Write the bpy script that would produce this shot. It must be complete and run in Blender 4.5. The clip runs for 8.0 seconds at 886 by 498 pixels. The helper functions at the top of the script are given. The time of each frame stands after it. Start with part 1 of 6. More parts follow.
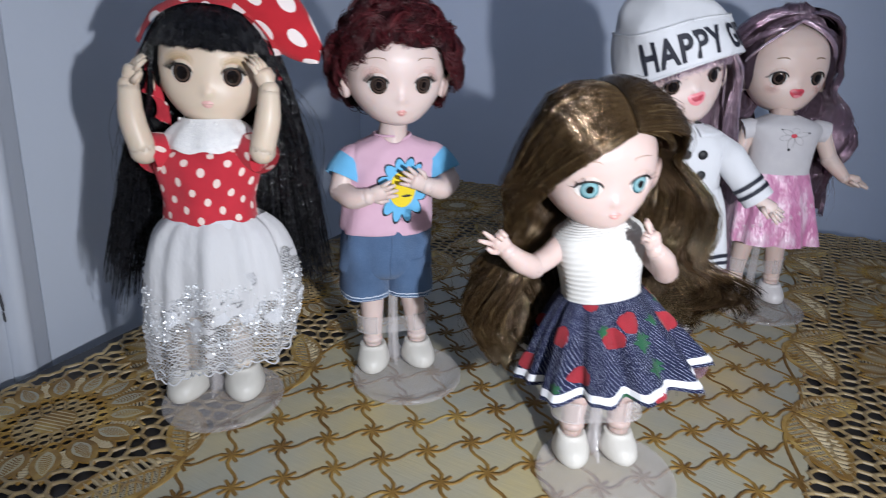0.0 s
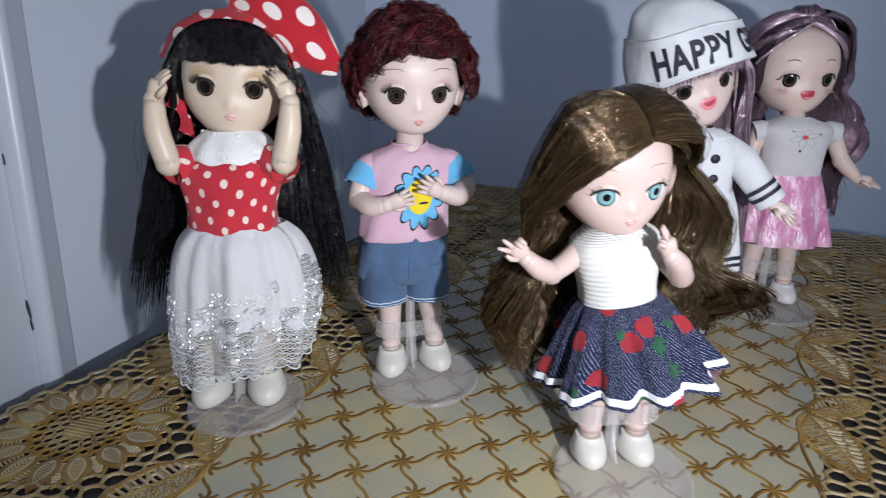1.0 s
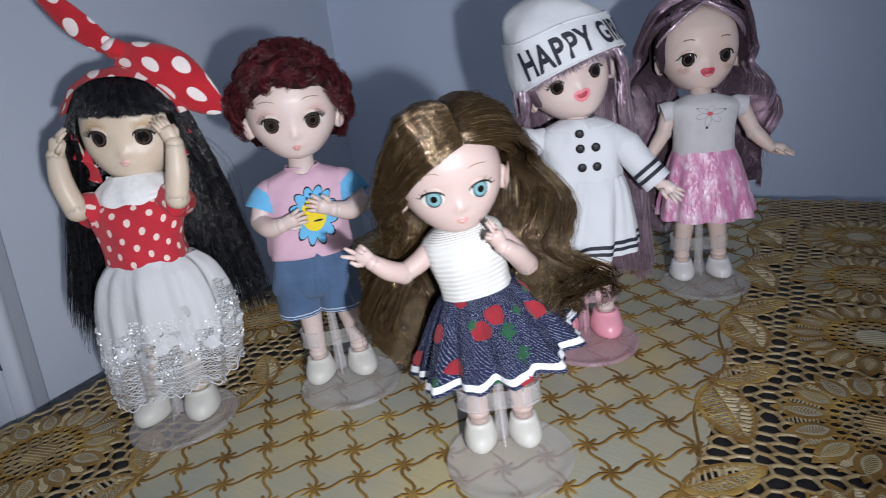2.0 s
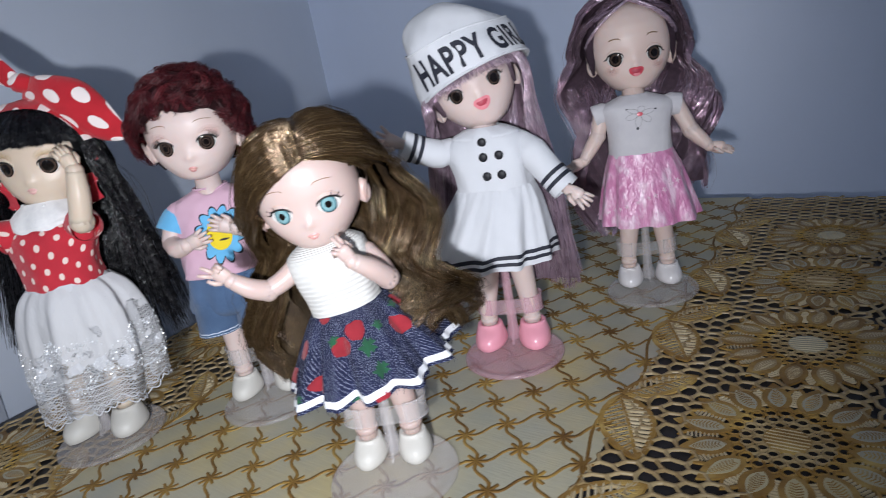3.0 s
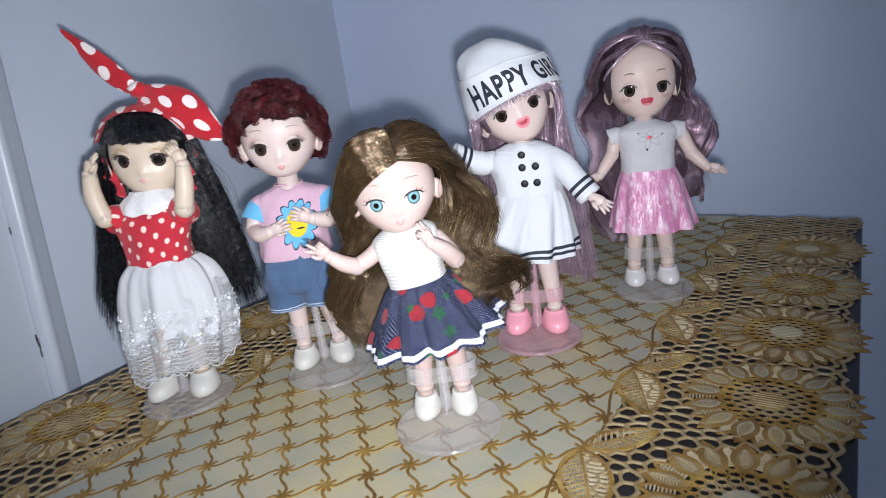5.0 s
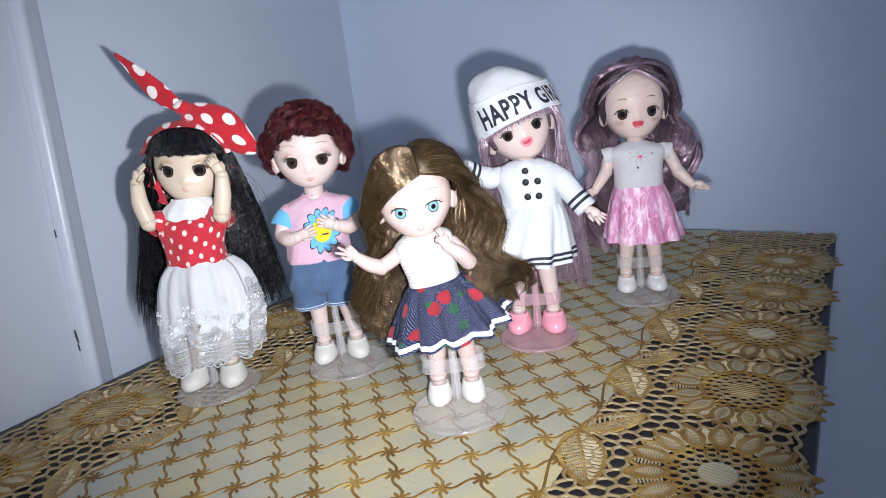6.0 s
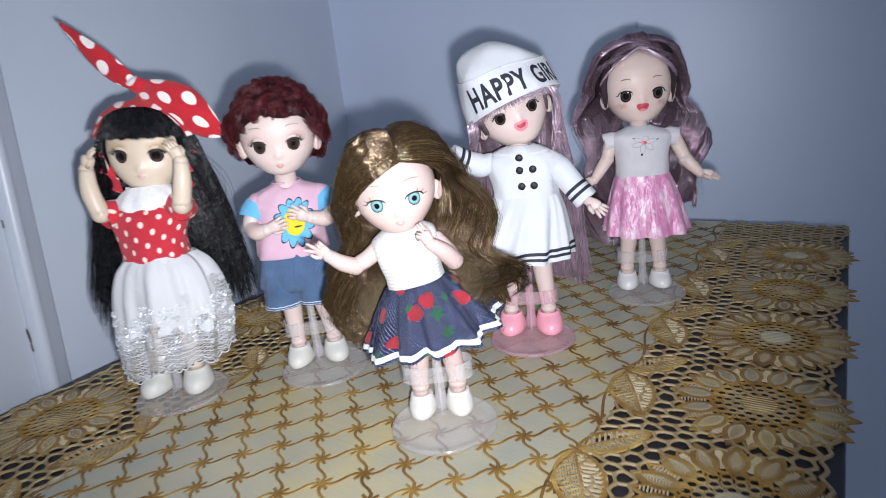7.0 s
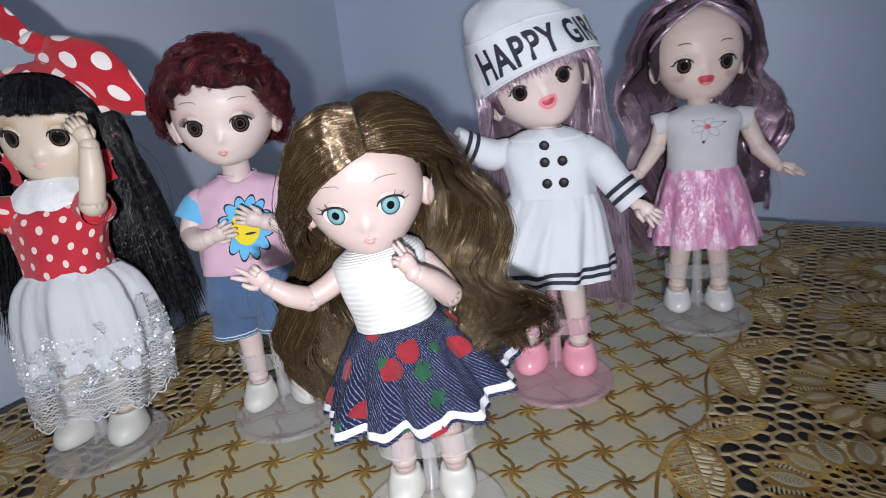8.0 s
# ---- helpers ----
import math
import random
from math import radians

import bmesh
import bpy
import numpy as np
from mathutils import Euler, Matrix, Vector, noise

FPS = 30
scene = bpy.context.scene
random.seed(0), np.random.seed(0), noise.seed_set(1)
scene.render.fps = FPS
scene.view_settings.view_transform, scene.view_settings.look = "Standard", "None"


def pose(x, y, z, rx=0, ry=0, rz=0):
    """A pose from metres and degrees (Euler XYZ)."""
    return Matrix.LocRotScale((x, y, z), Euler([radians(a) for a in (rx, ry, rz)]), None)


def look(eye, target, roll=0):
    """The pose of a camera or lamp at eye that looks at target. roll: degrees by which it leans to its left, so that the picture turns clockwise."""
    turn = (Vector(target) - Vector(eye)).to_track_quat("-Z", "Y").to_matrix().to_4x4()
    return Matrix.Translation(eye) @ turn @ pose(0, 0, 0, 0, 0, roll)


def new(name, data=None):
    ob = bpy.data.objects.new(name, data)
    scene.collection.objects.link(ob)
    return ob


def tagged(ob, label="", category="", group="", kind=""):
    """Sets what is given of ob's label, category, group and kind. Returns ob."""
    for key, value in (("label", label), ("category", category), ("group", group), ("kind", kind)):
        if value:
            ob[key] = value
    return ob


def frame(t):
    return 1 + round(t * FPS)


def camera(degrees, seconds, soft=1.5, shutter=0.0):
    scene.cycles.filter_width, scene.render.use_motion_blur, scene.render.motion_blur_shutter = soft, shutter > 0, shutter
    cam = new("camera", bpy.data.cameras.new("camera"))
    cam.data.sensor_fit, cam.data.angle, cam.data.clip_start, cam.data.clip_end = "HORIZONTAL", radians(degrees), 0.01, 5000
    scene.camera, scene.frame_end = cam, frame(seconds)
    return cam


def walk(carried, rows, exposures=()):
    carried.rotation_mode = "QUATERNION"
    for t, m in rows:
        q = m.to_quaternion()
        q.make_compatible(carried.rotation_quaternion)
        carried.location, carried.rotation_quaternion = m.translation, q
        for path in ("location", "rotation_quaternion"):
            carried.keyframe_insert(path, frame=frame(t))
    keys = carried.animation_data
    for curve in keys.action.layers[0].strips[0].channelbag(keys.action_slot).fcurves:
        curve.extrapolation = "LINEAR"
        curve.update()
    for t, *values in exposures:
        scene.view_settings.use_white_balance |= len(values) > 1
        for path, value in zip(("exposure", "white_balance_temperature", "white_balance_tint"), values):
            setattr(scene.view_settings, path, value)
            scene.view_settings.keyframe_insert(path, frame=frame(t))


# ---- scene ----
cam = camera(72.1, 8.0, 0.95, 0.5)
PATH = [
    (0, (0.13, -0.197, 0.905), (-0.73, 1.469, 0.21), 1.2),
    (0.5, (0.111, -0.205, 0.909), (-0.73, 1.473, 0.218), 2.8),
    (1, (0.128, -0.202, 0.909), (-0.754, 1.453, 0.213), 0.3),
    (1.5, (0.161, -0.192, 0.91), (-0.778, 1.438, 0.231), -3.7),
    (1.7, (0.175, -0.19, 0.911), (-0.787, 1.43, 0.241), -5.6),
    (3, (0.25, -0.146, 0.901), (-0.91, 1.367, 0.295), -10.6),
    (3.5, (0.268, -0.134, 0.898), (-0.935, 1.356, 0.322), -11.9),
    (4, (0.257, -0.146, 0.902), (-0.915, 1.364, 0.317), -10.5),
    (4.5, (0.25, -0.173, 0.909), (-0.907, 1.354, 0.335), -8.8),
    (5, (0.254, -0.208, 0.909), (-0.862, 1.356, 0.351), -8.0),
    (6.3, (0.266, -0.245, 0.916), (-0.826, 1.351, 0.404), -6.9),
    (6.5, (0.263, -0.24, 0.916), (-0.821, 1.356, 0.389), -6.9),
    (7, (0.251, -0.212, 0.911), (-0.831, 1.372, 0.346), -6.7),
    (7.5, (0.229, -0.162, 0.905), (-0.862, 1.402, 0.302), -6.4),
    (8, (0.213, -0.138, 0.9), (-0.918, 1.394, 0.29), -6.5),
]
walk(cam, [(t, look(eye, target, roll)) for t, eye, target, roll in PATH], [(0, -0.26), (1.1, -0.3), (1.6, -0.48), (2.6, -0.42), (3.5, -0.27), (4.5, -0.2), (5.0, -0.06), (6.3, 0.15), (6.5, 0.15), (7.0, 0.05), (7.5, -0.14), (8.0, -0.38)])

# ---- light: the phone's lamp, and a ceiling lamp further back in the room ----
flash = new("phone_light", bpy.data.lights.new("phone_light", "SPOT"))
flash.data.energy, flash.data.shadow_soft_size, flash.data.color = 6.5, 0.005, (0.93, 0.965, 1.04)
flash.data.spot_size, flash.data.spot_blend = math.radians(97), 1.0
flash.matrix_basis = look((0.257, -0.206, 0.896), (-0.05, 0.14, 0.84))
world = bpy.data.worlds.new("world")
scene.world = world
world.use_nodes = True
world.node_tree.nodes["Background"].inputs[0].default_value = (0.5, 0.56, 0.7, 1)
world.node_tree.nodes["Background"].inputs[1].default_value = 0.05

T = 0.75  # height of the tabletop


# ---- materials ----
def material(name, colour, rough=0.5, metal=0.0, spec=0.5, coat=0.0, sss=0.0, alpha=1.0, sheen=0.0, aniso=0.0):
    m = bpy.data.materials.new(name)
    m.use_nodes = True
    b = m.node_tree.nodes["Principled BSDF"]
    b.inputs["Base Color"].default_value = (*colour, 1)
    b.inputs["Roughness"].default_value = rough
    b.inputs["Metallic"].default_value = metal
    b.inputs["Specular IOR Level"].default_value = spec
    b.inputs["Coat Weight"].default_value = coat
    b.inputs["Coat Roughness"].default_value = 0.08
    b.inputs["Subsurface Weight"].default_value = sss
    b.inputs["Subsurface Radius"].default_value = (0.004, 0.002, 0.0012)
    b.inputs["Subsurface Scale"].default_value = 0.6
    b.inputs["Alpha"].default_value = alpha
    b.inputs["Sheen Weight"].default_value = sheen
    b.inputs["Anisotropic"].default_value = aniso
    return m


def node(m, kind, **values):
    n = m.node_tree.nodes.new(kind)
    for key, value in values.items():
        if key in n.inputs:
            n.inputs[key].default_value = value
    return n


def link(m, a, b):
    m.node_tree.links.new(a, b)


def bsdf(m):
    return m.node_tree.nodes["Principled BSDF"]


def coords(m, uv=False, scale=(1, 1, 1), turn=0.0):
    c = node(m, "ShaderNodeTexCoord")
    g = node(m, "ShaderNodeMapping")
    g.inputs["Scale"].default_value = scale
    g.inputs["Rotation"].default_value = (0, 0, turn)
    link(m, c.outputs["UV" if uv else "Object"], g.inputs["Vector"])
    return g.outputs["Vector"]


def ramp(m, source, stops):
    r = node(m, "ShaderNodeValToRGB")
    e = r.color_ramp.elements
    while len(e) < len(stops):
        e.new(0.5)
    for k, (at, c) in enumerate(stops):
        e[k].position, e[k].color = at, (*c, 1)
    link(m, source, r.inputs["Fac"])
    return r.outputs["Color"]


def noise_of(m, vector, scale, detail=3.0, rough=0.55):
    n = node(m, "ShaderNodeTexNoise", Scale=scale, Detail=detail, Roughness=rough)
    link(m, vector, n.inputs["Vector"])
    return n.outputs["Fac"]


def bump(m, source, strength, distance):
    b = node(m, "ShaderNodeBump", Strength=strength, Distance=distance)
    link(m, source, b.inputs["Height"])
    link(m, b.outputs["Normal"], bsdf(m).inputs["Normal"])
    return b


def mix(m, fac, a, b):
    x = node(m, "ShaderNodeMix")
    x.data_type = "RGBA"
    for value, name in ((fac, 0), (a, 6), (b, 7)):
        if isinstance(value, tuple):
            x.inputs[name].default_value = (*value, 1)
        elif isinstance(value, float):
            x.inputs[name].default_value = value
        else:
            link(m, value, x.inputs[name])
    return x.outputs[2]


def calc(m, op, a, b=0.0):
    x = node(m, "ShaderNodeMath")
    x.operation = op
    for k, value in enumerate((a, b)):
        if isinstance(value, (int, float)):
            x.inputs[k].default_value = value
        else:
            link(m, value, x.inputs[k])
    return x.outputs[0]


def mottled(name, colour, dark, scale, rough=0.5, fine=900.0, depth=0.0002, strength=0.25, **more):
    """A colour that drifts to a darker one in patches, with a fine grain in relief."""
    m = material(name, colour, rough, **more)
    v = coords(m)
    c = ramp(m, noise_of(m, v, scale, 5), [(0.3, dark), (0.7, colour)])
    link(m, c, bsdf(m).inputs["Base Color"])
    bump(m, noise_of(m, v, fine, 2), strength, depth)
    return m


def cloth(name, colour, dark, weave=1.6, rough=0.85, turn=0.0, strength=0.4, sheen=0.15, ribs=False):
    """Woven cloth: folds of tone at large scale, threads in relief across the UV in millimetres."""
    m = material(name, colour, rough, sheen=sheen, spec=0.25)
    v = coords(m, True, (1, 1, 1), turn)
    w = node(m, "ShaderNodeTexWave", Scale=weave, Distortion=0.6, Detail=1.0)
    w.bands_direction = "Y"
    link(m, v, w.inputs["Vector"])
    x = node(m, "ShaderNodeTexWave", Scale=weave, Distortion=0.6, Detail=1.0)
    link(m, v, x.inputs["Vector"])
    c = ramp(m, noise_of(m, coords(m), 90.0, 4), [(0.3, dark), (0.72, colour)])
    link(m, c, bsdf(m).inputs["Base Color"])
    bump(m, w.outputs["Fac"] if ribs else calc(m, "ADD", w.outputs["Fac"], x.outputs["Fac"]), strength, 0.00008)
    return m


def dotted(name, colour, dark, dot, pitch, radius, turn=0.3):
    """Printed polka dots in staggered rows; the pitch is in millimetres."""
    m = cloth(name, colour, dark, 2.2)
    old = bsdf(m).inputs["Base Color"].links[0].from_socket
    v = coords(m, True, (1 / pitch, 1 / pitch, 0), turn)
    wob = node(m, "ShaderNodeTexNoise", Scale=1.3)
    link(m, v, wob.inputs["Vector"])
    masks = []
    for shift in ((0, 0, 0), (0.5, 0.5, 0)):
        a = node(m, "ShaderNodeVectorMath")
        a.operation = "ADD"
        a.inputs[1].default_value = shift
        link(m, v, a.inputs[0])
        f = node(m, "ShaderNodeVectorMath")
        f.operation = "FRACTION"
        link(m, a.outputs[0], f.inputs[0])
        d = node(m, "ShaderNodeVectorMath")
        d.operation = "DISTANCE"
        d.inputs[1].default_value = (0.5, 0.5, 0)
        link(m, f.outputs[0], d.inputs[0])
        masks.append(calc(m, "LESS_THAN", calc(m, "ADD", d.outputs["Value"], calc(m, "MULTIPLY", wob.outputs["Fac"], 0.06)), radius / pitch + 0.03))
    link(m, mix(m, calc(m, "MAXIMUM", *masks), old, dot), bsdf(m).inputs["Base Color"])
    return m


HAIR_BASE = {}  # wig cap and backing sheets under each hair, darkened as the shade between locks


def hair_stuff(name, colour, glint, dark, rough=0.34, spec=0.7, metal=0.0, coat=0.35, curl=330.0, relief=0.5):
    """Nylon wig hair: tone drifts from strand to strand, the palest ones painted as glints."""
    m = material(name, colour, rough, spec=spec, metal=metal, coat=coat)
    bsdf(m).inputs["Coat Roughness"].default_value = 0.22
    g = node(m, "ShaderNodeNewGeometry")
    c = ramp(m, g.outputs["Random Per Island"], [(0.0, dark), (0.5, colour), (0.82, colour), (1.0, glint)])
    link(m, c, bsdf(m).inputs["Base Color"])
    v = coords(m)
    crimp = noise_of(m, v, curl, 2, 0.5)
    drift = noise_of(m, v, 110.0, 3)
    link(m, mix(m, ramp(m, drift, [(0.48, (0, 0, 0)), (0.68, (0.35, 0.35, 0.35))]), c, tuple(0.8 * k for k in dark)), bsdf(m).inputs["Base Color"])
    link(m, ramp(m, crimp, [(0.38, (rough * 1.35,) * 3), (0.62, (rough * 0.7,) * 3)]), bsdf(m).inputs["Roughness"])
    bump(m, crimp, relief, 0.0013)
    # deeper than any strand: shade in the gaps is painted into this base
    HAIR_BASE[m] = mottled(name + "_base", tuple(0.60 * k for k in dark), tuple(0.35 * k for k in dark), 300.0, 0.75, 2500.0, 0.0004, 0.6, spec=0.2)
    return m


WALL = mottled("wall_paint", (0.63, 0.705, 0.88), (0.59, 0.665, 0.83), 7.0, 0.42, 260.0, 0.0006, 0.18)
WALL_WEST = mottled("side_wall_paint", (0.66, 0.715, 0.82), (0.62, 0.675, 0.775), 7.0, 0.42, 260.0, 0.0006, 0.18)
WALL_SIDE = mottled("side_panel_paint", (0.60, 0.645, 0.725), (0.56, 0.60, 0.68), 5.0, 0.33, 180.0, 0.0005, 0.15)
TRIM = mottled("trim_paint", (0.60, 0.64, 0.72), (0.56, 0.60, 0.68), 14.0, 0.34, 150.0, 0.0004, 0.2)
SCUFF = mottled("bare_chip", (0.12, 0.12, 0.13), (0.06, 0.06, 0.07), 200.0, 0.7)
TABLE = mottled("dark_table_board", (0.022, 0.022, 0.027), (0.012, 0.012, 0.016), 30.0, 0.45, 500.0, 0.0002, 0.3)
FLOOR = mottled("floor_tile", (0.56, 0.57, 0.61), (0.48, 0.49, 0.53), 4.0, 0.4)
CEIL = mottled("ceiling_paint", (0.75, 0.75, 0.75), (0.68, 0.68, 0.68), 2.0, 0.8)
LAMP = material("lamp_diffuser", (0.9, 0.9, 0.9))
bsdf(LAMP).inputs["Emission Color"].default_value = (0.86, 0.93, 1.0, 1)
bsdf(LAMP).inputs["Emission Strength"].default_value = 30.0

# vinyl table cover
FIELD = material("silver_vinyl", (0.60, 0.56, 0.46), 0.32, spec=0.6)
v = coords(FIELD)
streak = node(FIELD, "ShaderNodeTexNoise", Scale=1.0, Detail=2.0)
link(FIELD, coords(FIELD, False, (90, 900, 1), 0.5), streak.inputs["Vector"])
base = ramp(FIELD, noise_of(FIELD, v, 17.0, 5), [(0.34, (0.37, 0.375, 0.315)), (0.5, (0.45, 0.415, 0.29)), (0.66, (0.54, 0.455, 0.235))])
link(FIELD, mix(FIELD, calc(FIELD, "MULTIPLY", streak.outputs["Fac"], 0.35), base, (0.29, 0.275, 0.22)), bsdf(FIELD).inputs["Base Color"])
bump(FIELD, streak.outputs["Fac"], 0.35, 0.0003)
GOLD = material("gold_vinyl", (0.36, 0.21, 0.05), 0.5, 0.1, 0.5)
link(GOLD, ramp(GOLD, noise_of(GOLD, coords(GOLD), 60.0, 5), [(0.32, (0.17, 0.085, 0.02)), (0.52, (0.34, 0.20, 0.048)), (0.72, (0.56, 0.40, 0.13))]), bsdf(GOLD).inputs["Base Color"])
bump(GOLD, noise_of(GOLD, coords(GOLD), 1500.0, 2), 0.3, 0.0003)
LATTICE = material("dark_gold_vinyl", (0.25, 0.14, 0.035), 0.58, 0.1, 0.35)
link(LATTICE, ramp(LATTICE, noise_of(LATTICE, coords(LATTICE), 45.0, 5), [(0.32, (0.13, 0.065, 0.016)), (0.52, (0.25, 0.14, 0.032)), (0.72, (0.42, 0.28, 0.075))]), bsdf(LATTICE).inputs["Base Color"])
PALE = mottled("pale_gold_net", (0.60, 0.52, 0.36), (0.42, 0.32, 0.17), 80.0, 0.4, 1200.0, 0.0002, 0.3, spec=0.6)
NET = mottled("moulded_net", (0.42, 0.325, 0.175), (0.25, 0.16, 0.06), 70.0, 0.42, 1200.0, 0.0002, 0.3, spec=0.6)
SILVERDOT = material("perforated_silver", (0.5, 0.5, 0.47), 0.6, spec=0.3)
vor = node(SILVERDOT, "ShaderNodeTexVoronoi", Scale=900.0, Randomness=0.35)
link(SILVERDOT, coords(SILVERDOT), vor.inputs["Vector"])
link(SILVERDOT, ramp(SILVERDOT, vor.outputs["Distance"], [(0.24, (0.05, 0.045, 0.035)), (0.36, (0.40, 0.35, 0.24))]), bsdf(SILVERDOT).inputs["Base Color"])
bump(SILVERDOT, vor.outputs["Distance"], 0.5, 0.0003)

# dolls
SKIN = material("doll_vinyl", (0.66, 0.535, 0.50), 0.42, spec=0.4, sss=0.12)
SKIN_WARM = material("doll_vinyl_warm", (0.67, 0.56, 0.445), 0.40, spec=0.4, sss=0.12)
SKIN_PINK = material("doll_vinyl_pink", (0.565, 0.435, 0.40), 0.40, spec=0.4, sss=0.12)
SKIN_TAN = material("doll_vinyl_tan", (0.72, 0.57, 0.515), 0.42, spec=0.4, sss=0.12)
for m in (SKIN, SKIN_WARM, SKIN_PINK, SKIN_TAN):
    c = bsdf(m).inputs["Base Color"].default_value[:3]
    link(m, ramp(m, noise_of(m, coords(m), 55.0, 3), [(0.3, (c[0] * 0.97, c[1] * 0.93, c[2] * 0.92)), (0.7, c)]), bsdf(m).inputs["Base Color"])
    bump(m, noise_of(m, coords(m), 1800.0, 2), 0.08, 0.0002)
EYE_WHITE = material("eye_white", (0.62, 0.60, 0.58), 0.3, spec=0.4)
EYE_BLACK = material("eye_black", (0.008, 0.006, 0.006), 0.07, spec=0.4)
EYE_BROWN = material("eye_brown", (0.066, 0.044, 0.035), 0.07, spec=0.4)
EYE_RIM = material("eye_rim", (0.012, 0.03, 0.04), 0.07, spec=0.4)
EYE_TEAL = material("eye_teal", (0.11, 0.235, 0.265), 0.07, spec=0.4)
EYE_TEAL_LIGHT = material("eye_teal_light", (0.20, 0.36, 0.385), 0.07, spec=0.4)
LASH = material("lash", (0.012, 0.01, 0.01), 0.5)
BROW = material("brow_paint", (0.26, 0.16, 0.09), 0.6)
LID = material("lid_paint", (0.62, 0.42, 0.34), 0.6)
BLUSH = material("lip_soft", (0.66, 0.32, 0.30), 0.35)
LIP_PALE = material("lip_pale", (0.72, 0.42, 0.39), 0.35)
LIP_RED = material("lip_red", (0.62, 0.07, 0.10), 0.3)
LIP_PINK = material("lip_pink", (0.80, 0.26, 0.30), 0.3)
MOUTH_IN = material("mouth_inside", (0.45, 0.05, 0.08), 0.5)
TINT_GOLD = material("gold_eye_tint", (0.62, 0.40, 0.12), 0.7, spec=0.0, alpha=0.13)
TINT_PINK = material("pink_eye_tint", (0.66, 0.26, 0.22), 0.7, spec=0.0, alpha=0.085)
BLACK_HAIR = hair_stuff("black_wig", (0.006, 0.006, 0.008), (0.024, 0.024, 0.03), (0.003, 0.003, 0.004), 0.26, 0.6, 0.0, 0.25)
MAROON_HAIR = hair_stuff("maroon_wig", (0.075, 0.010, 0.014), (0.20, 0.040, 0.045), (0.030, 0.005, 0.007), 0.36, 0.3, 0.0, 0.08)
BROWN_HAIR = hair_stuff("brown_wig", (0.130, 0.078, 0.035), (0.40, 0.28, 0.14), (0.085, 0.048, 0.021), 0.14, 1.0, 0.70, 0.3, 300.0, 0.32)
LILAC_HAIR = hair_stuff("lilac_wig", (0.68, 0.50, 0.61), (0.97, 0.84, 0.91), (0.27, 0.18, 0.23), 0.17, 1.0, 0.68, 0.5)
MAUVE_HAIR = hair_stuff("mauve_wig", (0.45, 0.30, 0.385), (0.93, 0.78, 0.87), (0.125, 0.077, 0.104), 0.15, 1.0, 0.72, 0.5)
RED_DOT = dotted("red_polka_cloth", (0.60, 0.034, 0.054), (0.48, 0.025, 0.042), (0.85, 0.68, 0.62), 10.0, 1.4)
RED_BIG_DOT = dotted("red_big_polka_cloth", (0.56, 0.022, 0.035), (0.42, 0.015, 0.025), (0.86, 0.76, 0.74), 17.0, 3.3, 0.25)
WHITE_CLOTH = cloth("white_cotton", (0.67, 0.68, 0.715), (0.64, 0.65, 0.685), 1.2)
rumple = node(WHITE_CLOTH, "ShaderNodeBump", Strength=0.6, Distance=0.0020)
link(WHITE_CLOTH, noise_of(WHITE_CLOTH, coords(WHITE_CLOTH, False, (1.4, 1.4, 0.7)), 80.0, 1.5, 0.45), rumple.inputs["Height"])
link(WHITE_CLOTH, rumple.outputs["Normal"], [n for n in WHITE_CLOTH.node_tree.nodes if n.bl_idname == "ShaderNodeBump"][0].inputs["Normal"])
KNIT = cloth("white_ribbed_knit", (0.66, 0.65, 0.62), (0.60, 0.59, 0.57), 0.20, 0.85, 0.0, 1.0, 0.15, True)
[n for n in KNIT.node_tree.nodes if n.bl_idname == "ShaderNodeBump"][0].inputs["Distance"].default_value = 0.00022
GREY_KNIT = cloth("pale_grey_knit", (0.66, 0.64, 0.66), (0.58, 0.56, 0.59), 0.9)
FLEECE = mottled("white_fleece", (0.85, 0.84, 0.83), (0.76, 0.75, 0.76), 400.0, 0.95, 1500.0, 0.0005, 0.6, sheen=0.4)
PINK_SHIRT = cloth("pink_jersey", (0.70, 0.46, 0.57), (0.63, 0.39, 0.50), 2.4)
BLUE_CLOTH = cloth("sky_blue_cloth", (0.16, 0.50, 0.80), (0.13, 0.42, 0.70), 2.4)
YELLOW = cloth("yellow_print", (0.85, 0.66, 0.04), (0.80, 0.60, 0.03), 2.4)
NAVY_LINE = material("dark_blue_print", (0.012, 0.014, 0.026), 0.7)
STITCH = material("pale_stitch", (0.55, 0.62, 0.72), 0.8)
GREY_THREAD = material("grey_thread", (0.40, 0.39, 0.41), 0.8)
DENIM = cloth("blue_denim", (0.066, 0.125, 0.245), (0.036, 0.075, 0.16), 1.1, 0.85, 0.6, 0.7)
grain = noise_of(DENIM, coords(DENIM, True, (1.0, 3.0, 1), 0.6), 1.7, 3, 0.7)
worn = bsdf(DENIM).inputs["Base Color"].links[0].from_socket
link(DENIM, mix(DENIM, ramp(DENIM, grain, [(0.45, (0, 0, 0)), (0.70, (0.6, 0.6, 0.6))]), worn, (0.24, 0.34, 0.50)), bsdf(DENIM).inputs["Base Color"])
NAVY_DENIM = cloth("navy_denim", (0.014, 0.019, 0.062), (0.006, 0.009, 0.034), 1.1, 0.85, 0.6, 0.7, 0.0)
wv = node(NAVY_DENIM, "ShaderNodeTexWave", Scale=0.33, Distortion=2.5, Detail=3.0)
wv.inputs["Detail Scale"].default_value = 3.0
link(NAVY_DENIM, coords(NAVY_DENIM, True, (1, 1, 1), 0.5), wv.inputs["Vector"])
brk = noise_of(NAVY_DENIM, coords(NAVY_DENIM, True, (2.5, 1.0, 1)), 1.6, 2)
old = bsdf(NAVY_DENIM).inputs["Base Color"].links[0].from_socket
